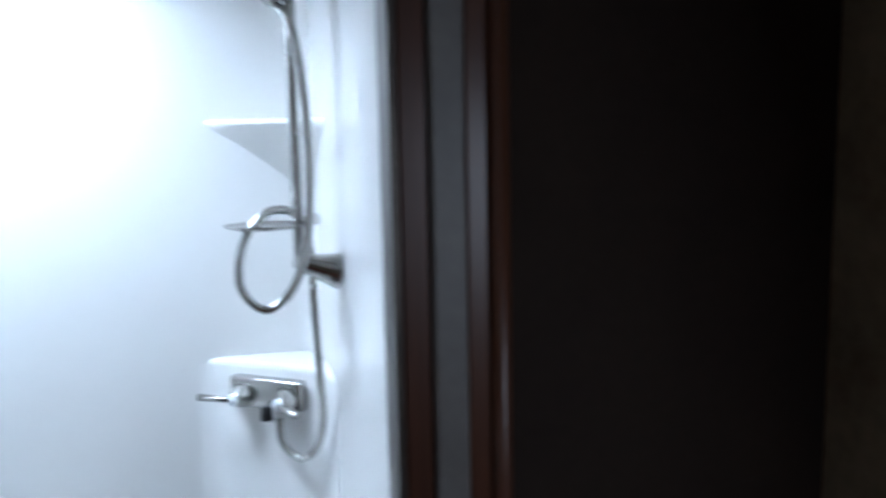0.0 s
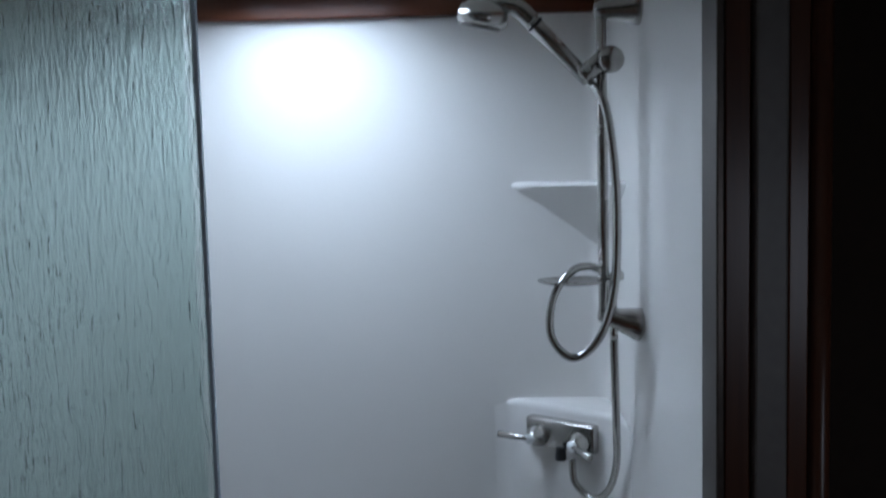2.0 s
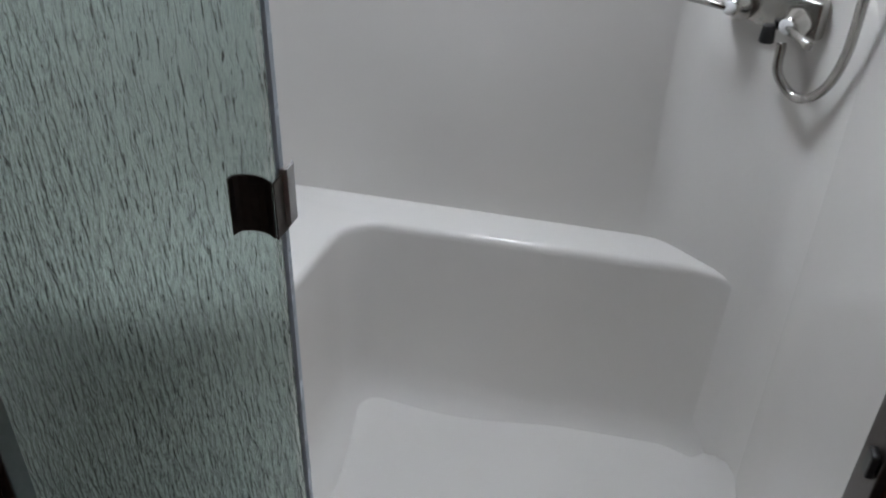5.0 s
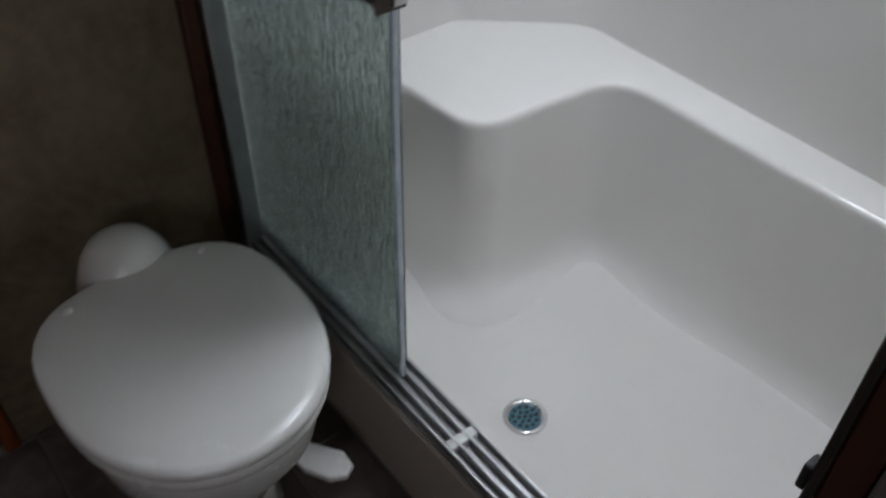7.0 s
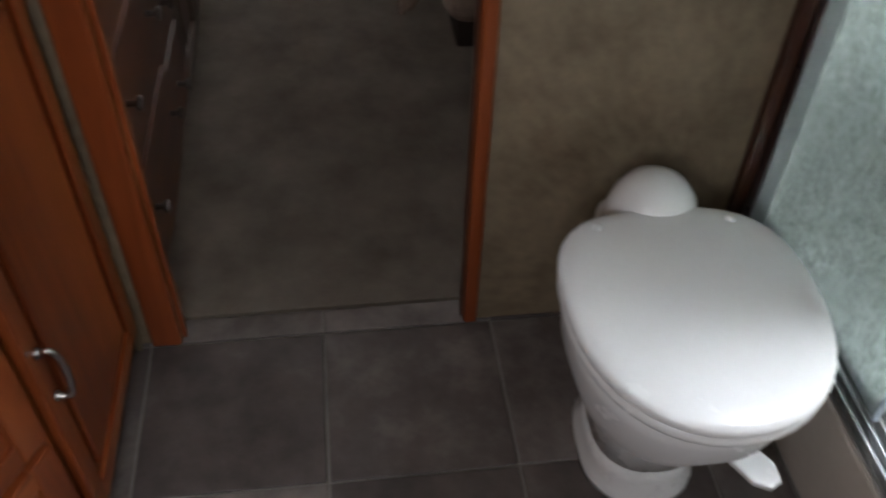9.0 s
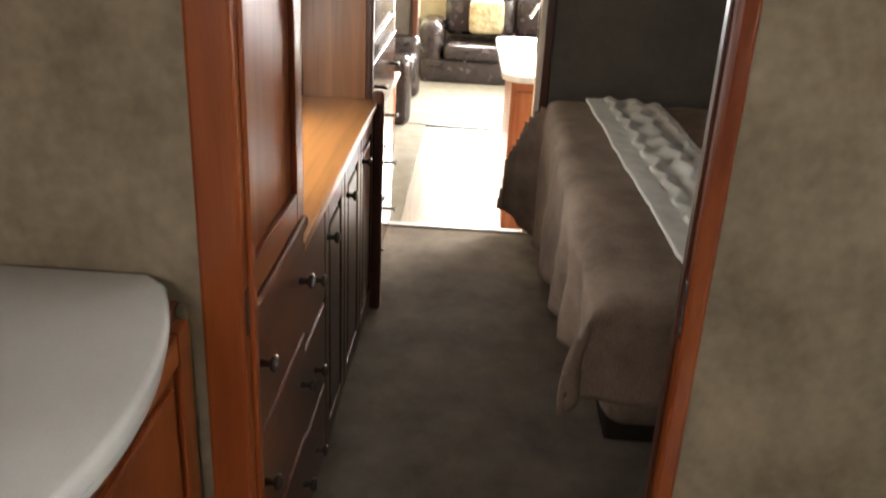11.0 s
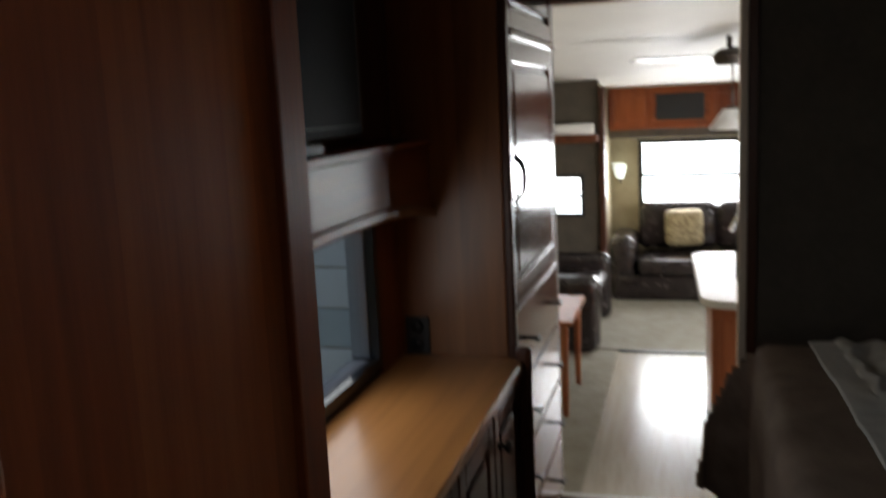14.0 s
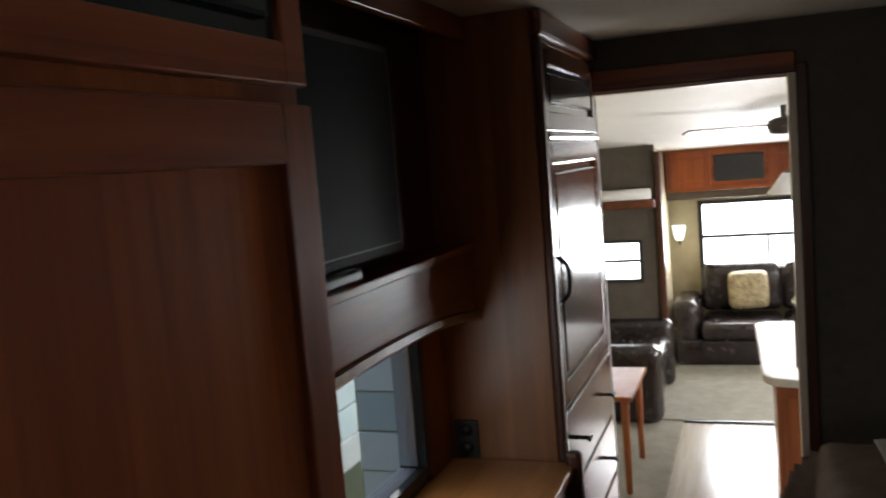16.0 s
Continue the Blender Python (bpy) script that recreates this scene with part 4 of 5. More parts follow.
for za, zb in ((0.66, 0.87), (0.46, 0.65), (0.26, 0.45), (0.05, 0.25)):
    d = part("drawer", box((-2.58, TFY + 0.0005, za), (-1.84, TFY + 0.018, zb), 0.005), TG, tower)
    for x in (-2.42, -1.99):
        p = part("pull", rod((x, TFY + 0.018, (za + zb) / 2), (x, TFY + 0.045, (za + zb) / 2), 0.006), BLACK, d, smooth=True)
        part("pull_head", box((x - 0.022, TFY + 0.0455, (za + zb) / 2 - 0.005), (x + 0.022, TFY + 0.053, (za + zb) / 2 + 0.005), 0.002), BLACK, p)
part("door_pull", tube([(-1.87, TFY + 0.018, 1.16), (-1.87, TFY + 0.042, 1.19), (-1.87, TFY + 0.042, 1.25), (-1.87, TFY + 0.018, 1.28)], 0.006, 10), BLACK, td, "dark bow handle", True)
part("tower_flare", box((-1.7985, YC - 0.001, 0.0), (-1.765, YC + 0.040, 0.80), 0.012), DARK_WOOD, tower, "rounded dark end post")

outlet = thing("wall_outlet", "black wall outlet on the tower's side panel", "outlet", (-1.799, -1.44, 0.84))
part("cover_plate", box((-1.7995, -1.480, 0.767), (-1.793, -1.415, 0.868), 0.002), BLACK, outlet)
for z in (0.793, 0.842):
    part("socket", lathe([(0, 0), (0.017, 0), (0.018, 0.003), (0, 0.004)], 20, at=(-1.793, -1.4475, z), turn=aim((1, 0, 0))), BLACK, outlet, smooth=True)

# window over the dresser with its cornice
w2 = thing("window_2", "black framed window over the dresser", "window", (-1.11, -1.53, 1.0), kind="structure")
part("window_frame", wall_with_hole("y", -1.5075, -1.486, -1.622, -0.70, 0.785, 1.20, [(-1.598, -0.735, 0.81, 1.17)]), BLACK, w2)
LINER = mottled("grey_vinyl_liner", (0.36, 0.39, 0.41), (0.44, 0.47, 0.49), 6.0, 0.4)
part("reveal_liner", box((-1.5995, -1.558, 0.812), (-1.592, -1.509, 1.168), 0.002), LINER, w2, "grey vinyl window reveal")
part("reveal_liner", box((-1.5915, -1.558, 0.8005), (-0.7205, -1.509, 0.808), 0.002), LINER, w2)
pn = part("pane", box((-1.591, -1.531, 0.815), (-0.73, -1.527, 1.17)), GLASS, w2)
pn.visible_shadow = False
part("window_side", box((-1.79, -1.4995, 0.7655), (-1.623, -1.487, 1.20), 0.003), CHERRY, w2, "cherry panel beside the window")
cor = thing("window_cornice", "cherry wood cornice over the dresser window", "cornice", (-1.18, -1.42, 1.25))


def cornice_front():
    bm = bmesh.new()
    lo, hi = [], []
    n = 24
    for k in range(n + 1):
        x = -1.798 + (1.798 - 0.556) * k / n
        u = abs(2 * k / n - 1)
        dip = 0.045 * u ** 2.5 - 0.015
        lo.append((x, 1.175 - dip))
        hi.append((x, 1.315))
    rows = []
    for y in (-1.415, -1.395):
        rows.append(([bm.verts.new((x, y, z)) for x, z in lo], [bm.verts.new((x, y, z)) for x, z in hi]))
    for l, h in rows:
        for k in range(n):
            bm.faces.new((l[k], l[k + 1], h[k + 1], h[k]))
    for a, b in ((rows[0][0], rows[1][0]), (rows[0][1], rows[1][1])):
        for k in range(n):
            bm.faces.new((a[k], a[k + 1], b[k + 1], b[k]))
    for k in (0, n):
        bm.faces.new((rows[0][0][k], rows[0][1][k], rows[1][1][k], rows[1][0][k]))
    bmesh.ops.recalc_face_normals(bm, faces=list(bm.faces))
    return bm


part("front_board", cornice_front(), CHERRY_X, cor)
bm = bmesh.new()
lip_rings = []
for k in range(25):
    x, u = -1.797 + 1.24 * k / 24, abs(k / 12 - 1)
    z = 1.190 - 0.045 * u ** 2.5
    lip_rings.append([bm.verts.new((x, y, z + h)) for y, h in ((-1.394, -0.012), (-1.384, -0.012), (-1.380, -0.006), (-1.382, 0.010), (-1.394, 0.012))])
for p, q in zip(lip_rings, lip_rings[1:]):
    for k in range(5):
        bm.faces.new((p[k], p[(k + 1) % 5], q[(k + 1) % 5], q[k]))
bm.faces.new(lip_rings[0])
bm.faces.new(lip_rings[-1])
bmesh.ops.recalc_face_normals(bm, faces=list(bm.faces))
part("lower_lip", bm, PANEL_SIDE, cor, "pale arched wooden lip")
part("shelf", box((-1.797, -1.499, 1.3155), (-0.557, -1.385, 1.335), 0.003), CHERRY_X, cor)

tvbay = thing("tv_bay", "open dark wood bay for the television", "cabinet", (-1.18, -1.45, 1.6))
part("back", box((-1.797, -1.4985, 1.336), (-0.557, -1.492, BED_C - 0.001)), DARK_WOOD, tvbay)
part("top_rail", box((-1.797, -1.40, BED_C - 0.06), (-0.557, -1.375, BED_C - 0.001), 0.004), CHERRY_X, tvbay)
tv = thing("television", "dark flat television in the cabinet bay", "television", (-1.05, -1.42, 1.337))
part("casing", box((-1.42, -1.465, 1.36), (-0.62, -1.425, 1.80), 0.008), BLACK, tv)
part("screen", box((-1.40, -1.4248, 1.385), (-0.64, -1.4235, 1.78)), SCREEN, tv, "dark glossy screen")
part("stand", box((-1.15, -1.48, 1.3355), (-0.90, -1.40, 1.3595), 0.006), BLACK, tv)
part("speaker_strip", box((-1.40, -1.4245, 1.365), (-0.64, -1.421, 1.382), 0.002), SCREEN, tv)

lamp = thing("ceiling_light", "small round recessed ceiling light", "ceiling light", (-1.62, -0.97, BED_C))
part("ring", lathe([(0.030, 0.0), (0.048, 0.0), (0.046, -0.010), (0.034, -0.012), (0.030, -0.004)], 32, at=(-1.62, -0.97, BED_C - 0.0005)), SKYLIGHT_RIM, lamp, smooth=True)
part("lens", lathe([(0, -0.002), (0.030, -0.003), (0.030, -0.0005), (0, -0.0005)], 24, at=(-1.62, -0.97, BED_C)), SKYLIGHT_RIM, lamp, smooth=True)

# ---- bed ----
bed = thing("bed", "made bed with a brown suede bedspread", "bed", (-1.4, 0.5, 0))
# platform colour is darkened to give the shade below the hem
part("platform", box((-2.02, -0.42, 0.004), (-1.05, 1.69, 0.33), 0.01), SHADE_PANEL, bed, "bed platform, painted dark for the shade under the bedspread")
part("mattress", box((-2.15, -0.52, 0.331), (-0.60, 1.695, 0.66), 0.06, 4), SUEDE, bed, "brown covered mattress")


def bedspread():
    """A draped cover: flat on top, folding over the foot and side edges, with soft creases and a pointed corner."""
    bm = bmesh.new()
    X0, X1, YF, YH, ZT = -2.20, -0.46, -0.585, 1.69, 0.715
    nu, nv = 96, 110
    drop = 0.40
    us = [-drop + (X1 - X0 + 2 * drop) * i / nu for i in range(nu + 1)]
    vs = [-drop + (YH - YF + drop) * j / nv for j in range(nv + 1)]
    rad = 0.055
    W = X1 - X0

    def fold(s):
        """Run along a top that turns down at 0: offset outwards and fall."""
        if s >= rad:
            return s, 0.0
        a = (rad - s) / (rad * math.pi / 2)
        if a <= 1:
            return rad - rad * math.sin(a * math.pi / 2), rad - rad * math.cos(a * math.pi / 2)
        return 0.0, rad + (a - 1) * rad * math.pi / 2
    grid = []
    for v in vs:
        row = []
        for u in us:
            if u < W / 2:
                px_, fx = fold(u)
                x = X0 + px_
            else:
                px_, fx = fold(W - u)
                x = X1 - px_
            py_, fy = fold(v)
            y = YF + py_
            f = max(fx, fy) + 0.15 * min(fx, fy)
            z = ZT - min(f, 0.46) * (ZT - (0.60 + 0.20 * x)) / 0.42 * (1 if f > 0.02 else 0) - (0 if f > 0.02 else f)
            if fx > 0.02 and fy > 0.02:
                k = min(1, min(fx, fy) / 0.25)
                if u < W / 2:
                    z += 0.15 * k
                y -= (0.13 if u < W / 2 else 0.05) * k
                x += (-0.02 if u < W / 2 else 0.02) * k
            w = 0.010 * noise.noise(Vector((u * 5, v * 5, 0.3))) + 0.004 * noise.noise(Vector((u * 17, v * 17, 4)))
            if f < 0.02:
                z += w * 1.2
            else:
                wave = 0.016 * math.sin(u * 17 + 1.3 * math.sin(u * 5)) * min(1, f / 0.25)
                if fy >= fx:
                    y += wave + w
                else:
                    x += 0.018 * math.sin(v * 15) * min(1, f / 0.25) + w
            row.append(bm.verts.new((x, y, z)))
        grid.append(row)
    for j in range(nv):
        for i in range(nu):
            bm.faces.new((grid[j][i], grid[j][i + 1], grid[j + 1][i + 1], grid[j + 1][i]))
    bmesh.ops.recalc_face_normals(bm, faces=list(bm.faces))
    return bm


bs = part("bedspread", bedspread(), SUEDE, None, smooth=True)
tagged(bs, "brown suede bedspread hanging over the bed's edge", "bedspread")
bs.modifiers.new("thick", "SOLIDIFY").thickness = 0.006


def runner():
    """A pale cloth band laid along the bed, gathered into rows of puckered pleats."""
    bm = bmesh.new()
    nx, ny = 230, 40
    grid = []
    for j in range(ny + 1):
        t = j / ny
        row = []
        for i in range(nx + 1):
            x = -2.155 + 1.66 * i / nx
            y = -0.435 + 0.27 * t + 0.04 * (x + 2.06)
            z = 0.728 + 0.010 * noise.noise(Vector(((x + 2.2) * 5, (y + 0.585) * 5, 0.3)))
            if 0.25 < t < 0.92:
                z += 0.011 * math.sin((t - 0.25) * 3.2 * 2 * math.pi + 1.6 * noise.noise(Vector((x * 9, 7, t * 3)))) * (0.6 + 0.8 * abs(noise.noise(Vector((x * 7, t * 6, 2)))))
                y += 0.010 * math.sin(x * 46 + t * 9)
            z += 0.004 * noise.noise(Vector((x * 24, y * 24, 1)))
            row.append(bm.verts.new((x, y, z)))
        grid.append(row)
    for j in range(ny):
        for i in range(nx):
            bm.faces.new((grid[j][i], grid[j][i + 1], grid[j + 1][i + 1], grid[j + 1][i]))
    bmesh.ops.recalc_face_normals(bm, faces=list(bm.faces))
    return bm


rn = part("bed_runner", runner(), RUNNER, None, smooth=True)
tagged(rn, "pale grey pleated cloth runner across the bedspread", "bed runner")
rn.modifiers.new("thick", "SOLIDIFY").thickness = 0.008
pil = part("bed_pillow", stack([(z, egg(-1.95, 1.15, 0.20 * k, 0.20 * k, 0.32 * k, power=3.5)) for z, k in ((0.722, 0.6), (0.74, 0.85), (0.80, 1.0), (0.86, 0.92), (0.90, 0.6), (0.91, 0.2))]), SUEDE, None, smooth=True)
tagged(pil, "dark brown pillow at the head of the bed", "pillow")

# ---- doorway to the living room ----
ld = thing("living_door_frame", "cream and cherry wood trim of the living room doorway with a shadow strip", "door frame", (-2.64, -0.88, 0), kind="structure")
part("right_casing", box((-2.69, -0.600, LOW), (-2.6005, -0.5755, 1.734), 0.004), CREAM_TRIM, ld, "cream door edge trim")
# dark strip modelled in place of the shadow line beside the casing
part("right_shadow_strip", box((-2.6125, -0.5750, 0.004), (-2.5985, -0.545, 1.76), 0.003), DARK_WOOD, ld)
part("head_casing", box((-2.6125, -1.20, 1.736), (-2.5985, -0.5755, 1.80), 0.004), CHERRY_Y, ld)
part("head_cream", box((-2.69, -1.195, 1.722), (-2.615, -0.601, 1.7345), 0.002), CREAM_TRIM, ld)
part("threshold", box((-2.63, -1.199, 0.0045), (-2.595, -0.601, 0.012), 0.003), ALUMINIUM, ld, "metal threshold strip")
part("latch", box((-2.66, -0.606, 0.80), (-2.63, -0.6005, 1.0), 0.002), BLACK, ld, "black latch plate")

# ---- living room ----
rug = part("living_carpet", box((-7.6, -1.49, LOW + 0.0005), (-5.98, 0.3, LOW + 0.012), 0.004), RUG)
tagged(rug, "pale cut pile carpet before the sofa", "carpet")
lip = part("carpet_edge_strip", box((-5.979, -1.25, LOW + 0.0005), (-5.935, 0.3, LOW + 0.014), 0.004), BLACK)
tagged(lip, "dark metal strip at the carpet's edge", "edge strip")
side = part("side_carpet", box((-5.934, -2.40, LOW + 0.0005), (-3.4, -1.25, LOW + 0.010), 0.003), RUG)
tagged(side, "pale cut pile carpet in the slide-out", "carpet")

sofa = thing("sofa", "dark brown leather sofa under the rear window", "sofa", (-7.9, -0.55, LOW))


def cushion(lo, hi, r, sag=0.0):
    bm = box(lo, hi, r, 4)
    cx, cy = (lo[0] + hi[0]) / 2, (lo[1] + hi[1]) / 2
    for v in bm.verts:
        if v.co.z > (lo[2] + hi[2]) / 2:
            u = ((v.co.x - cx) / (hi[0] - lo[0]) * 2) ** 2 + ((v.co.y - cy) / (hi[1] - lo[1]) * 2) ** 2
            v.co.z += sag * (1 - u)
    return bm


part("base", box((-8.35, -1.42, LOW + 0.012), (-7.56, 0.42, LOW + 0.24), 0.03, 3), LEATHER, sofa, smooth=True)
for ya, yb in ((-1.20, -0.52), (-0.50, 0.20)):
    part("seat_cushion", cushion((-8.2, ya, LOW + 0.2405), (-7.52, yb, LOW + 0.40), 0.05, 0.02), LEATHER, sofa, smooth=True)
    bm = cushion((-8.34, ya - 0.02, LOW + 0.40), (-8.06, yb + 0.02, LOW + 0.84), 0.08, 0.03)
    part("back_cushion", bm, LEATHER, sofa, smooth=True)
for ya, yb in ((-1.46, -1.21), (0.21, 0.46)):
    part("arm", box((-8.3, ya, LOW + 0.012), (-7.60, yb, LOW + 0.58), 0.09, 5), LEATHER, sofa, smooth=True)
throw = part("throw_pillow", stack([(z, egg(0, 0, 0.175 * k, 0.175 * k, 0.175 * k, 40, 6.5)) for z, k in ((-0.05, 0.5), (-0.035, 0.8), (0, 1.0), (0.035, 0.8), (0.05, 0.5))]), mottled("gold_damask", (0.10, 0.065, 0.028), (0.46, 0.38, 0.22), 22.0, 0.7, 0, 90.0, 0.2), None, smooth=True)
throw.matrix_world = pose(-7.95, -0.80, LOW + 0.62, 8, 70, 4)
tagged(throw, "gold patterned throw pillow on the sofa", "pillow")

recl = thing("recliner_sofa", "black leather recliner with its footrest raised", "recliner", (-6.6, -1.9, LOW))
part("base", box((-6.95, -2.35, LOW + 0.011), (-5.9, -1.44, LOW + 0.30), 0.05, 3), LEATHER, recl, smooth=True)
part("seat", cushion((-6.85, -2.1, LOW + 0.3005), (-6.0, -1.39, LOW + 0.46), 0.07, 0.02), LEATHER, recl, smooth=True)
part("back", box((-6.9, -2.43, LOW + 0.3), (-6.0, -2.05, LOW + 0.95), 0.1, 4), LEATHER, recl, smooth=True)
for xa, xb in ((-6.99, -6.83), (-6.03, -5.82)):
    part("arm", box((xa, -2.35, LOW + 0.011), (xb, -1.38, LOW + 0.57), 0.07, 5), LEATHER, recl, smooth=True)

table = thing("side_table", "small wooden table beside the recliner", "table", (-4.9, -1.6, LOW))
part("tabletop", box((-5.2, -2.05, LOW + 0.56), (-4.5, -1.40, LOW + 0.59), 0.008), ORANGE_WOOD, table)
for x in (-5.15, -4.55):
    for y in (-2.0, -1.45):
        part("leg", rod((x, y, LOW + 0.0105), (x, y, LOW + 0.56), 0.018, 0.025), ORANGE_WOOD, table, smooth=True)

isl = thing("kitchen_island", "orange wood kitchen island cabinet", "kitchen cabinet", (-4.3, -0.3, LOW))
part("body", box((-4.95, -0.655, LOW), (-3.74, 0.0, LOW + 0.87), 0.006), ORANGE_WOOD, isl)
part("end_panel", box((-3.7395, -0.62, LOW + 0.06), (-3.728, -0.04, LOW + 0.82), 0.004), ORANGE_WOOD, isl)
part("top", prism([(-3.70, 0.03), (-5.02, 0.03)] + arc(-4.92, -0.64, 0.10, 180, 270, 5) + arc(-3.83, -0.58, 0.13, 270, 360, 6), LOW + 0.8705, LOW + 0.91, 0.008), SOLID_TOP, isl, "pale solid counter")
fau = thing("kitchen_faucet", "tall chrome gooseneck kitchen faucet", "faucet", (-4.3, -0.42, LOW + 0.91))
part("spout", tube([(-4.3, -0.40, LOW + 0.91), (-4.3, -0.40, LOW + 1.12), (-4.32, -0.43, LOW + 1.20), (-4.36, -0.50, LOW + 1.21), (-4.38, -0.55, LOW + 1.13)], 0.011, 12), CHROME, fau, smooth=True)
part("base_ring", lathe([(0.03, 0), (0.03, 0.01), (0.018, 0.03), (0, 0.03)], 20, at=(-4.3, -0.40, LOW + 0.9105)), CHROME, fau, smooth=True)

w3 = thing("window_3", "wide rear window with a black frame", "window", (-8.42, -0.45, 0.66), kind="structure")
part("window_frame", wall_with_hole("x", -8.41, -8.385, -1.23, 0.33, 0.33, 0.99, [(-1.19, 0.29, 0.37, 0.95)]), BLACK, w3)
part("mid_bar", box((-8.43, -1.19, 0.625), (-8.395, 0.29, 0.655), 0.003), BLACK, w3)
part("centre_bar", box((-8.43, -0.62, 0.37), (-8.395, -0.595, 0.6245), 0.003), BLACK, w3)
w4 = thing("window_4", "small window in the slide-out's far wall", "window", (-7.03, -1.8, 0.6), kind="structure")
part("window_frame", wall_with_hole("x", -7.01, -6.985, -2.07, -1.60, 0.43, 0.79, [(-2.04, -1.63, 0.46, 0.76)]), BLACK, w4)
part("mid_bar", box((-7.03, -2.04, 0.60), (-6.99, -1.63, 0.622), 0.002), BLACK, w4)
for nm, xa, xb in (("window_5", -4.8, -3.6), ("window_6", -6.8, -5.6)):
    wk = thing(nm, "kitchen window with a dark frame", "window", ((xa + xb) / 2, 0.93, 0.75), kind="structure")
    part("window_frame", wall_with_hole("y", 0.885, 0.91, xa - 0.03, xb + 0.03, 0.32, 1.18, [(xa + 0.02, xb - 0.02, 0.37, 1.13)]), BLACK, wk)

uc = thing("rear_cabinet", "cherry wood cabinet over the rear window", "cabinet", (-8.2, -0.3, 1.3))
part("body", box((-8.395, -1.49, 1.10), (-8.08, 0.6, 1.52), 0.006), CHERRY_Y, uc)
part("speaker_panel", box((-8.0795, -1.05, 1.18), (-8.07, -0.62, 1.42), 0.004), BLACK, uc, "dark speaker grille")
part("valance", box((-8.395, -1.49, 1.02), (-8.15, 0.6, 1.0995), 0.01), BED_WALL, uc, "dark fabric valance")
for ya, yb in ((-1.48, -1.08), (-0.58, -0.15)):
    raised_door(uc, "door", ya, yb, 1.13, 1.47, -8.08, 1, CHERRY, axis="y")

sl = thing("slide_trim", "dark wood post at the slide-out's corner", "trim", (-6.98, -1.46, LOW), kind="structure")
part("post", box((-7.06, -1.469, LOW), (-6.96, -1.42, 1.5), 0.008), DARK_WOOD, sl)
shelf = thing("slide_valance", "dark valance with a white roll over the slide-out window", "valance", (-6.9, -1.75, 1.2))
part("board", box((-6.999, -2.2, 1.05), (-6.88, -1.47, 1.12), 0.01), DARK_WOOD_X, shelf)
part("roll", rod((-6.9, -2.2, 1.165), (-6.9, -1.5, 1.165), 0.045), CEILING, shelf, smooth=True)

sc = thing("wall_sconce", "small glass wall sconce beside the rear window", "wall lamp", (-8.39, -1.42, 0.7))
part("bracket", rod((-8.399, -1.41, 0.58), (-8.34, -1.41, 0.62), 0.012), BRONZE, sc, smooth=True)
part("shade", lathe([(0.03, 0), (0.045, 0.04), (0.058, 0.10), (0.065, 0.14), (0.06, 0.14), (0.03, 0.01)], 24, at=(-8.33, -1.41, 0.625)), SCONCE_GLOW, sc, "frosted glass shade", True)

fan = thing("ceiling_fan", "dark ceiling fan at rest", "ceiling fan", (-4.6, -0.55, 1.6))
FZ = 1.47 + (-4.6 + 8.4) / 5.73 * 0.35
part("downrod", rod((-4.6, -0.55, FZ - 0.09), (-4.6, -0.55, FZ + 0.01), 0.015), BRONZE, fan, smooth=True)
part("motor", lathe([(0, -0.05), (0.07, -0.045), (0.085, -0.01), (0.08, 0.02), (0.04, 0.04), (0, 0.04)], 24, at=(-4.6, -0.55, FZ - 0.10)), BRONZE, fan, smooth=True)
for k in range(4):
    a = radians(20 + 90 * k)
    bm = box((0.10, -0.055, -0.004), (0.52, 0.055, 0.004), 0.003)
    bm.transform(Matrix.Translation((-4.6, -0.55, FZ - 0.105)) @ pose(0, 0, 0, 8, 0, math.degrees(a)))
    part("blade", bm, DARK_WOOD, fan)

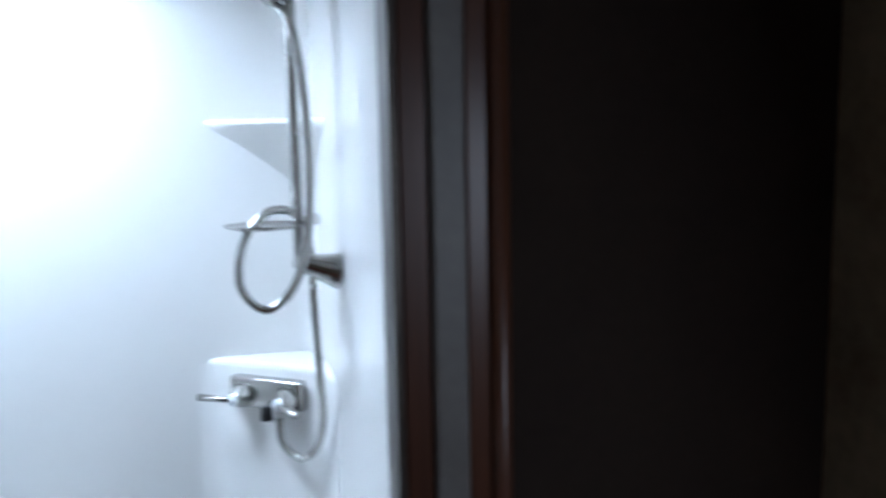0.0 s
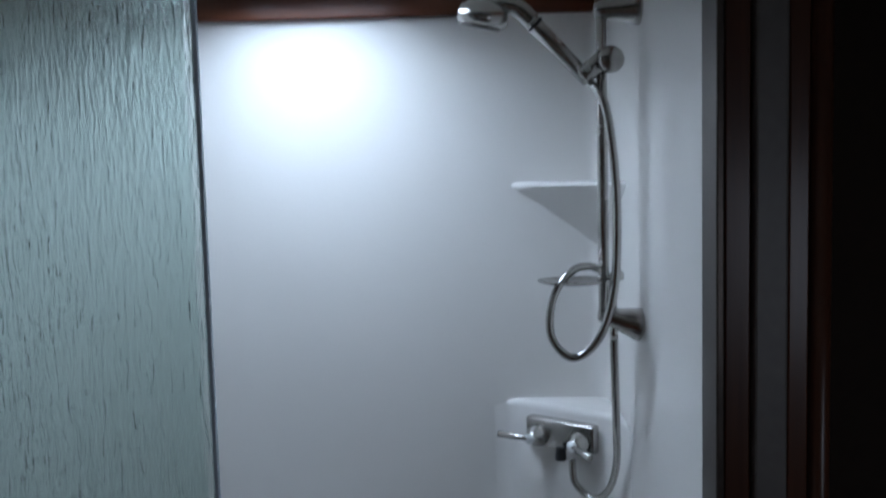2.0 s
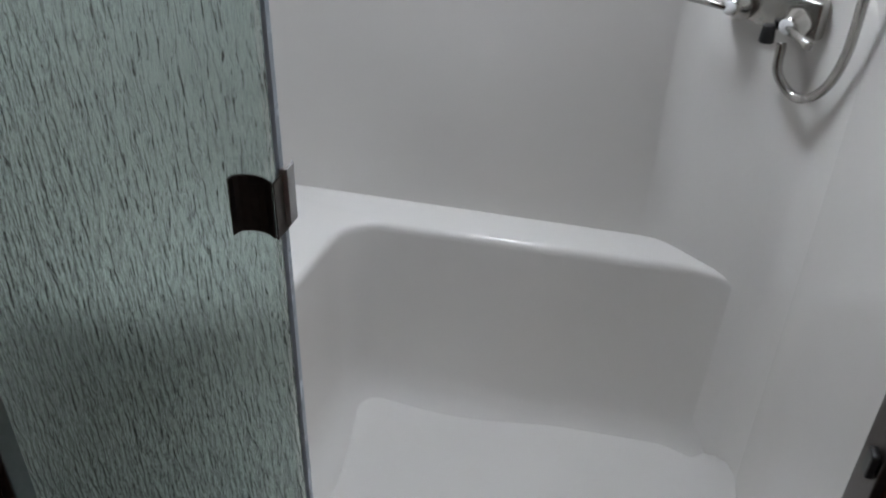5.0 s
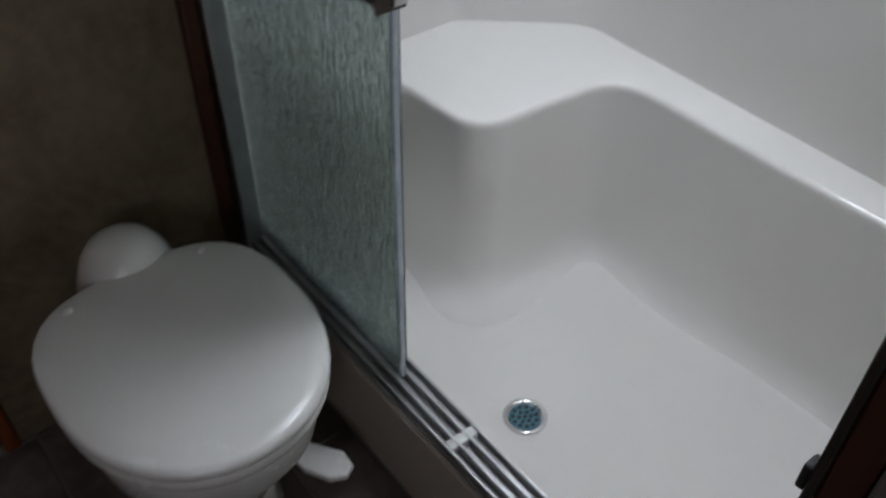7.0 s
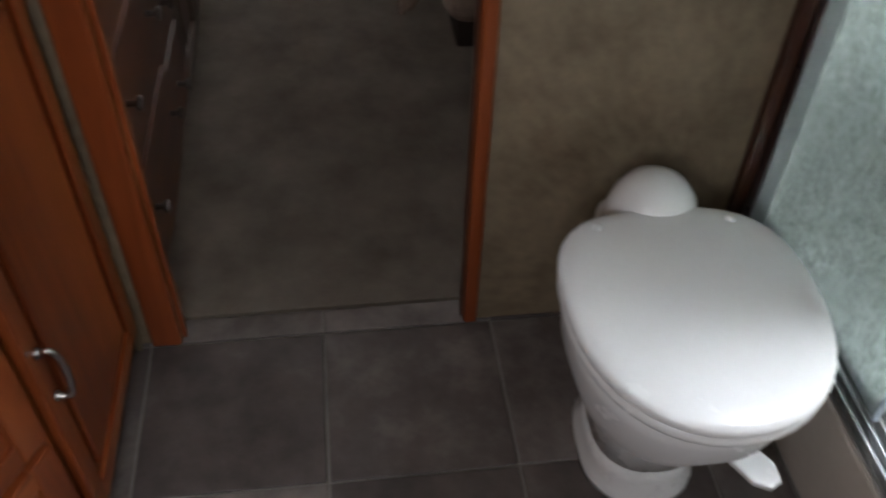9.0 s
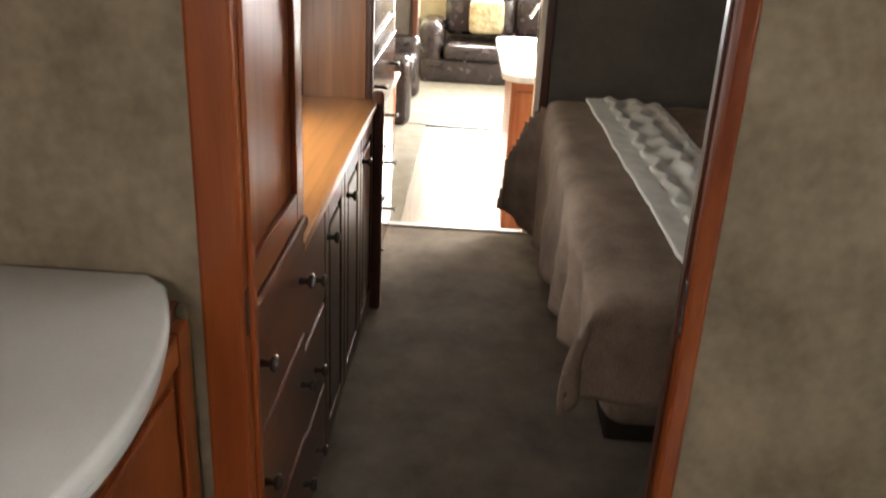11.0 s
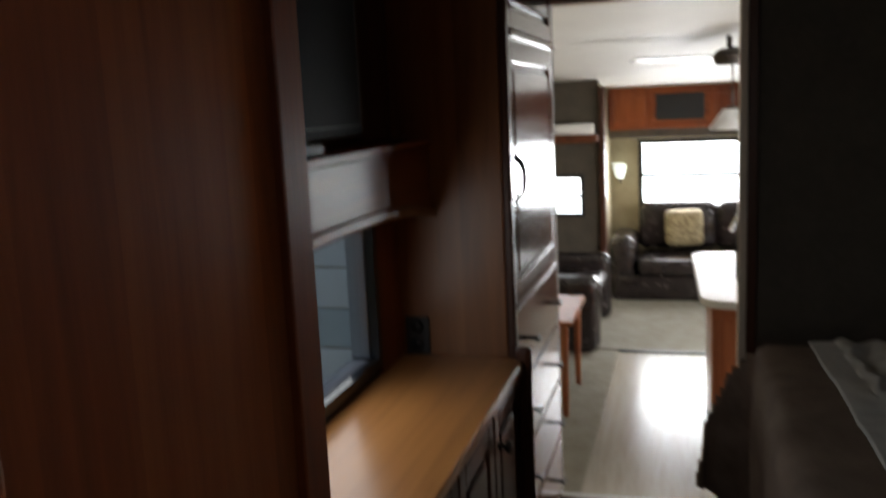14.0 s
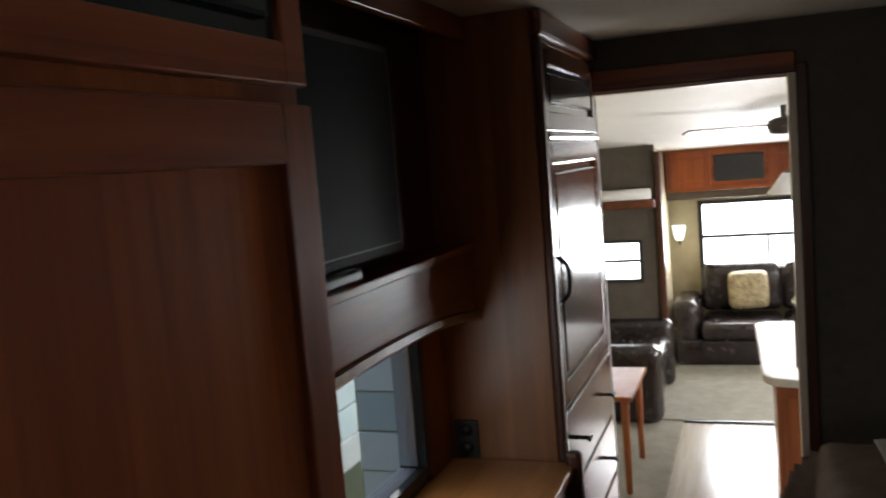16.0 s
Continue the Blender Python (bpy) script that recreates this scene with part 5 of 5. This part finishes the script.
pend = thing("pendant_lamp", "white cone shade pendant lamp over the living room", "pendant lamp", (-6.0, -0.47, 1.22))
part("shade", lathe([(0.155, 0), (0.160, 0.004), (0.060, 0.135), (0.050, 0.138), (0.050, 0.134), (0.150, 0.002)], 32, at=(-6.0, -0.47, 1.16)), SKYLIGHT_RIM, pend, "white cone shade", True)
part("cord", rod((-6.0, -0.47, 1.29), (-6.0, -0.47, 1.622), 0.006), BRONZE, pend, smooth=True)
part("cap", lathe([(0, 0), (0.052, 0), (0.030, 0.02), (0, 0.022)], 20, at=(-6.0, -0.47, 1.297)), BRONZE, pend, smooth=True)

# outside: plain bright distance beyond each window
for nm, lo, hi in (("backdrop_rear", (-14.0, -7, -1.2), (-13.9, 7, 5)), ("backdrop_kitchen", (-10, 6.0, -1.2), (-1, 6.1, 4))):
    structure(nm, box(lo, hi), OUTSIDE, "bright overcast distance outside", "backdrop")
sd = thing("slide_siding", "pale striped outer siding of the slide-out", "siding", (-3.298, -2.0, 0.4), kind="structure")
SIDING_WHITE = mottled("white_siding", (0.74, 0.78, 0.78), (0.82, 0.85, 0.85), 2.0, 0.4)
for k in range(13):
    z = LOW + 0.19 * k
    part("siding_strip", box((-3.299, -2.50, z), (-3.285 + 0.006 * (k % 2), -1.562, z + 0.183), 0.006), VINYL_WALL if k % 3 == 1 else SIDING_WHITE, sd)
nb = thing("neighbour_trailer", "grey and white sided trailer parked alongside", "trailer", (-1.5, -4.2, -1.2))
for k in range(12):
    part("siding_strip", box((-9.0, -4.3, -1.1 + 0.28 * k), (3.0, -4.2, -1.1 + 0.28 * k + 0.27), 0.01), VINYL_WALL if k % 3 else SOLID_TOP, nb)

# ---- floor tiles ----
TS = 0.352
tile_mesh = None
for i in range(-1, 6):
    for j in range(-3, 5):
        x0, y0 = 0.012 + TS * i, -0.838 + TS * (j - 1)
        x1, y1 = x0 + TS - 0.005, y0 + TS - 0.005
        x0, x1, y0, y1 = max(x0, -0.055), min(x1, 1.749), max(y0, -1.749), min(y1, 0.0005)
        if x1 - x0 < 0.02 or y1 - y0 < 0.02:
            continue
        bm = box((x0, y0, -0.0055), (x1, y1, 0.0), 0.0015, 1)
        part("tile", bm, TILE, floor)
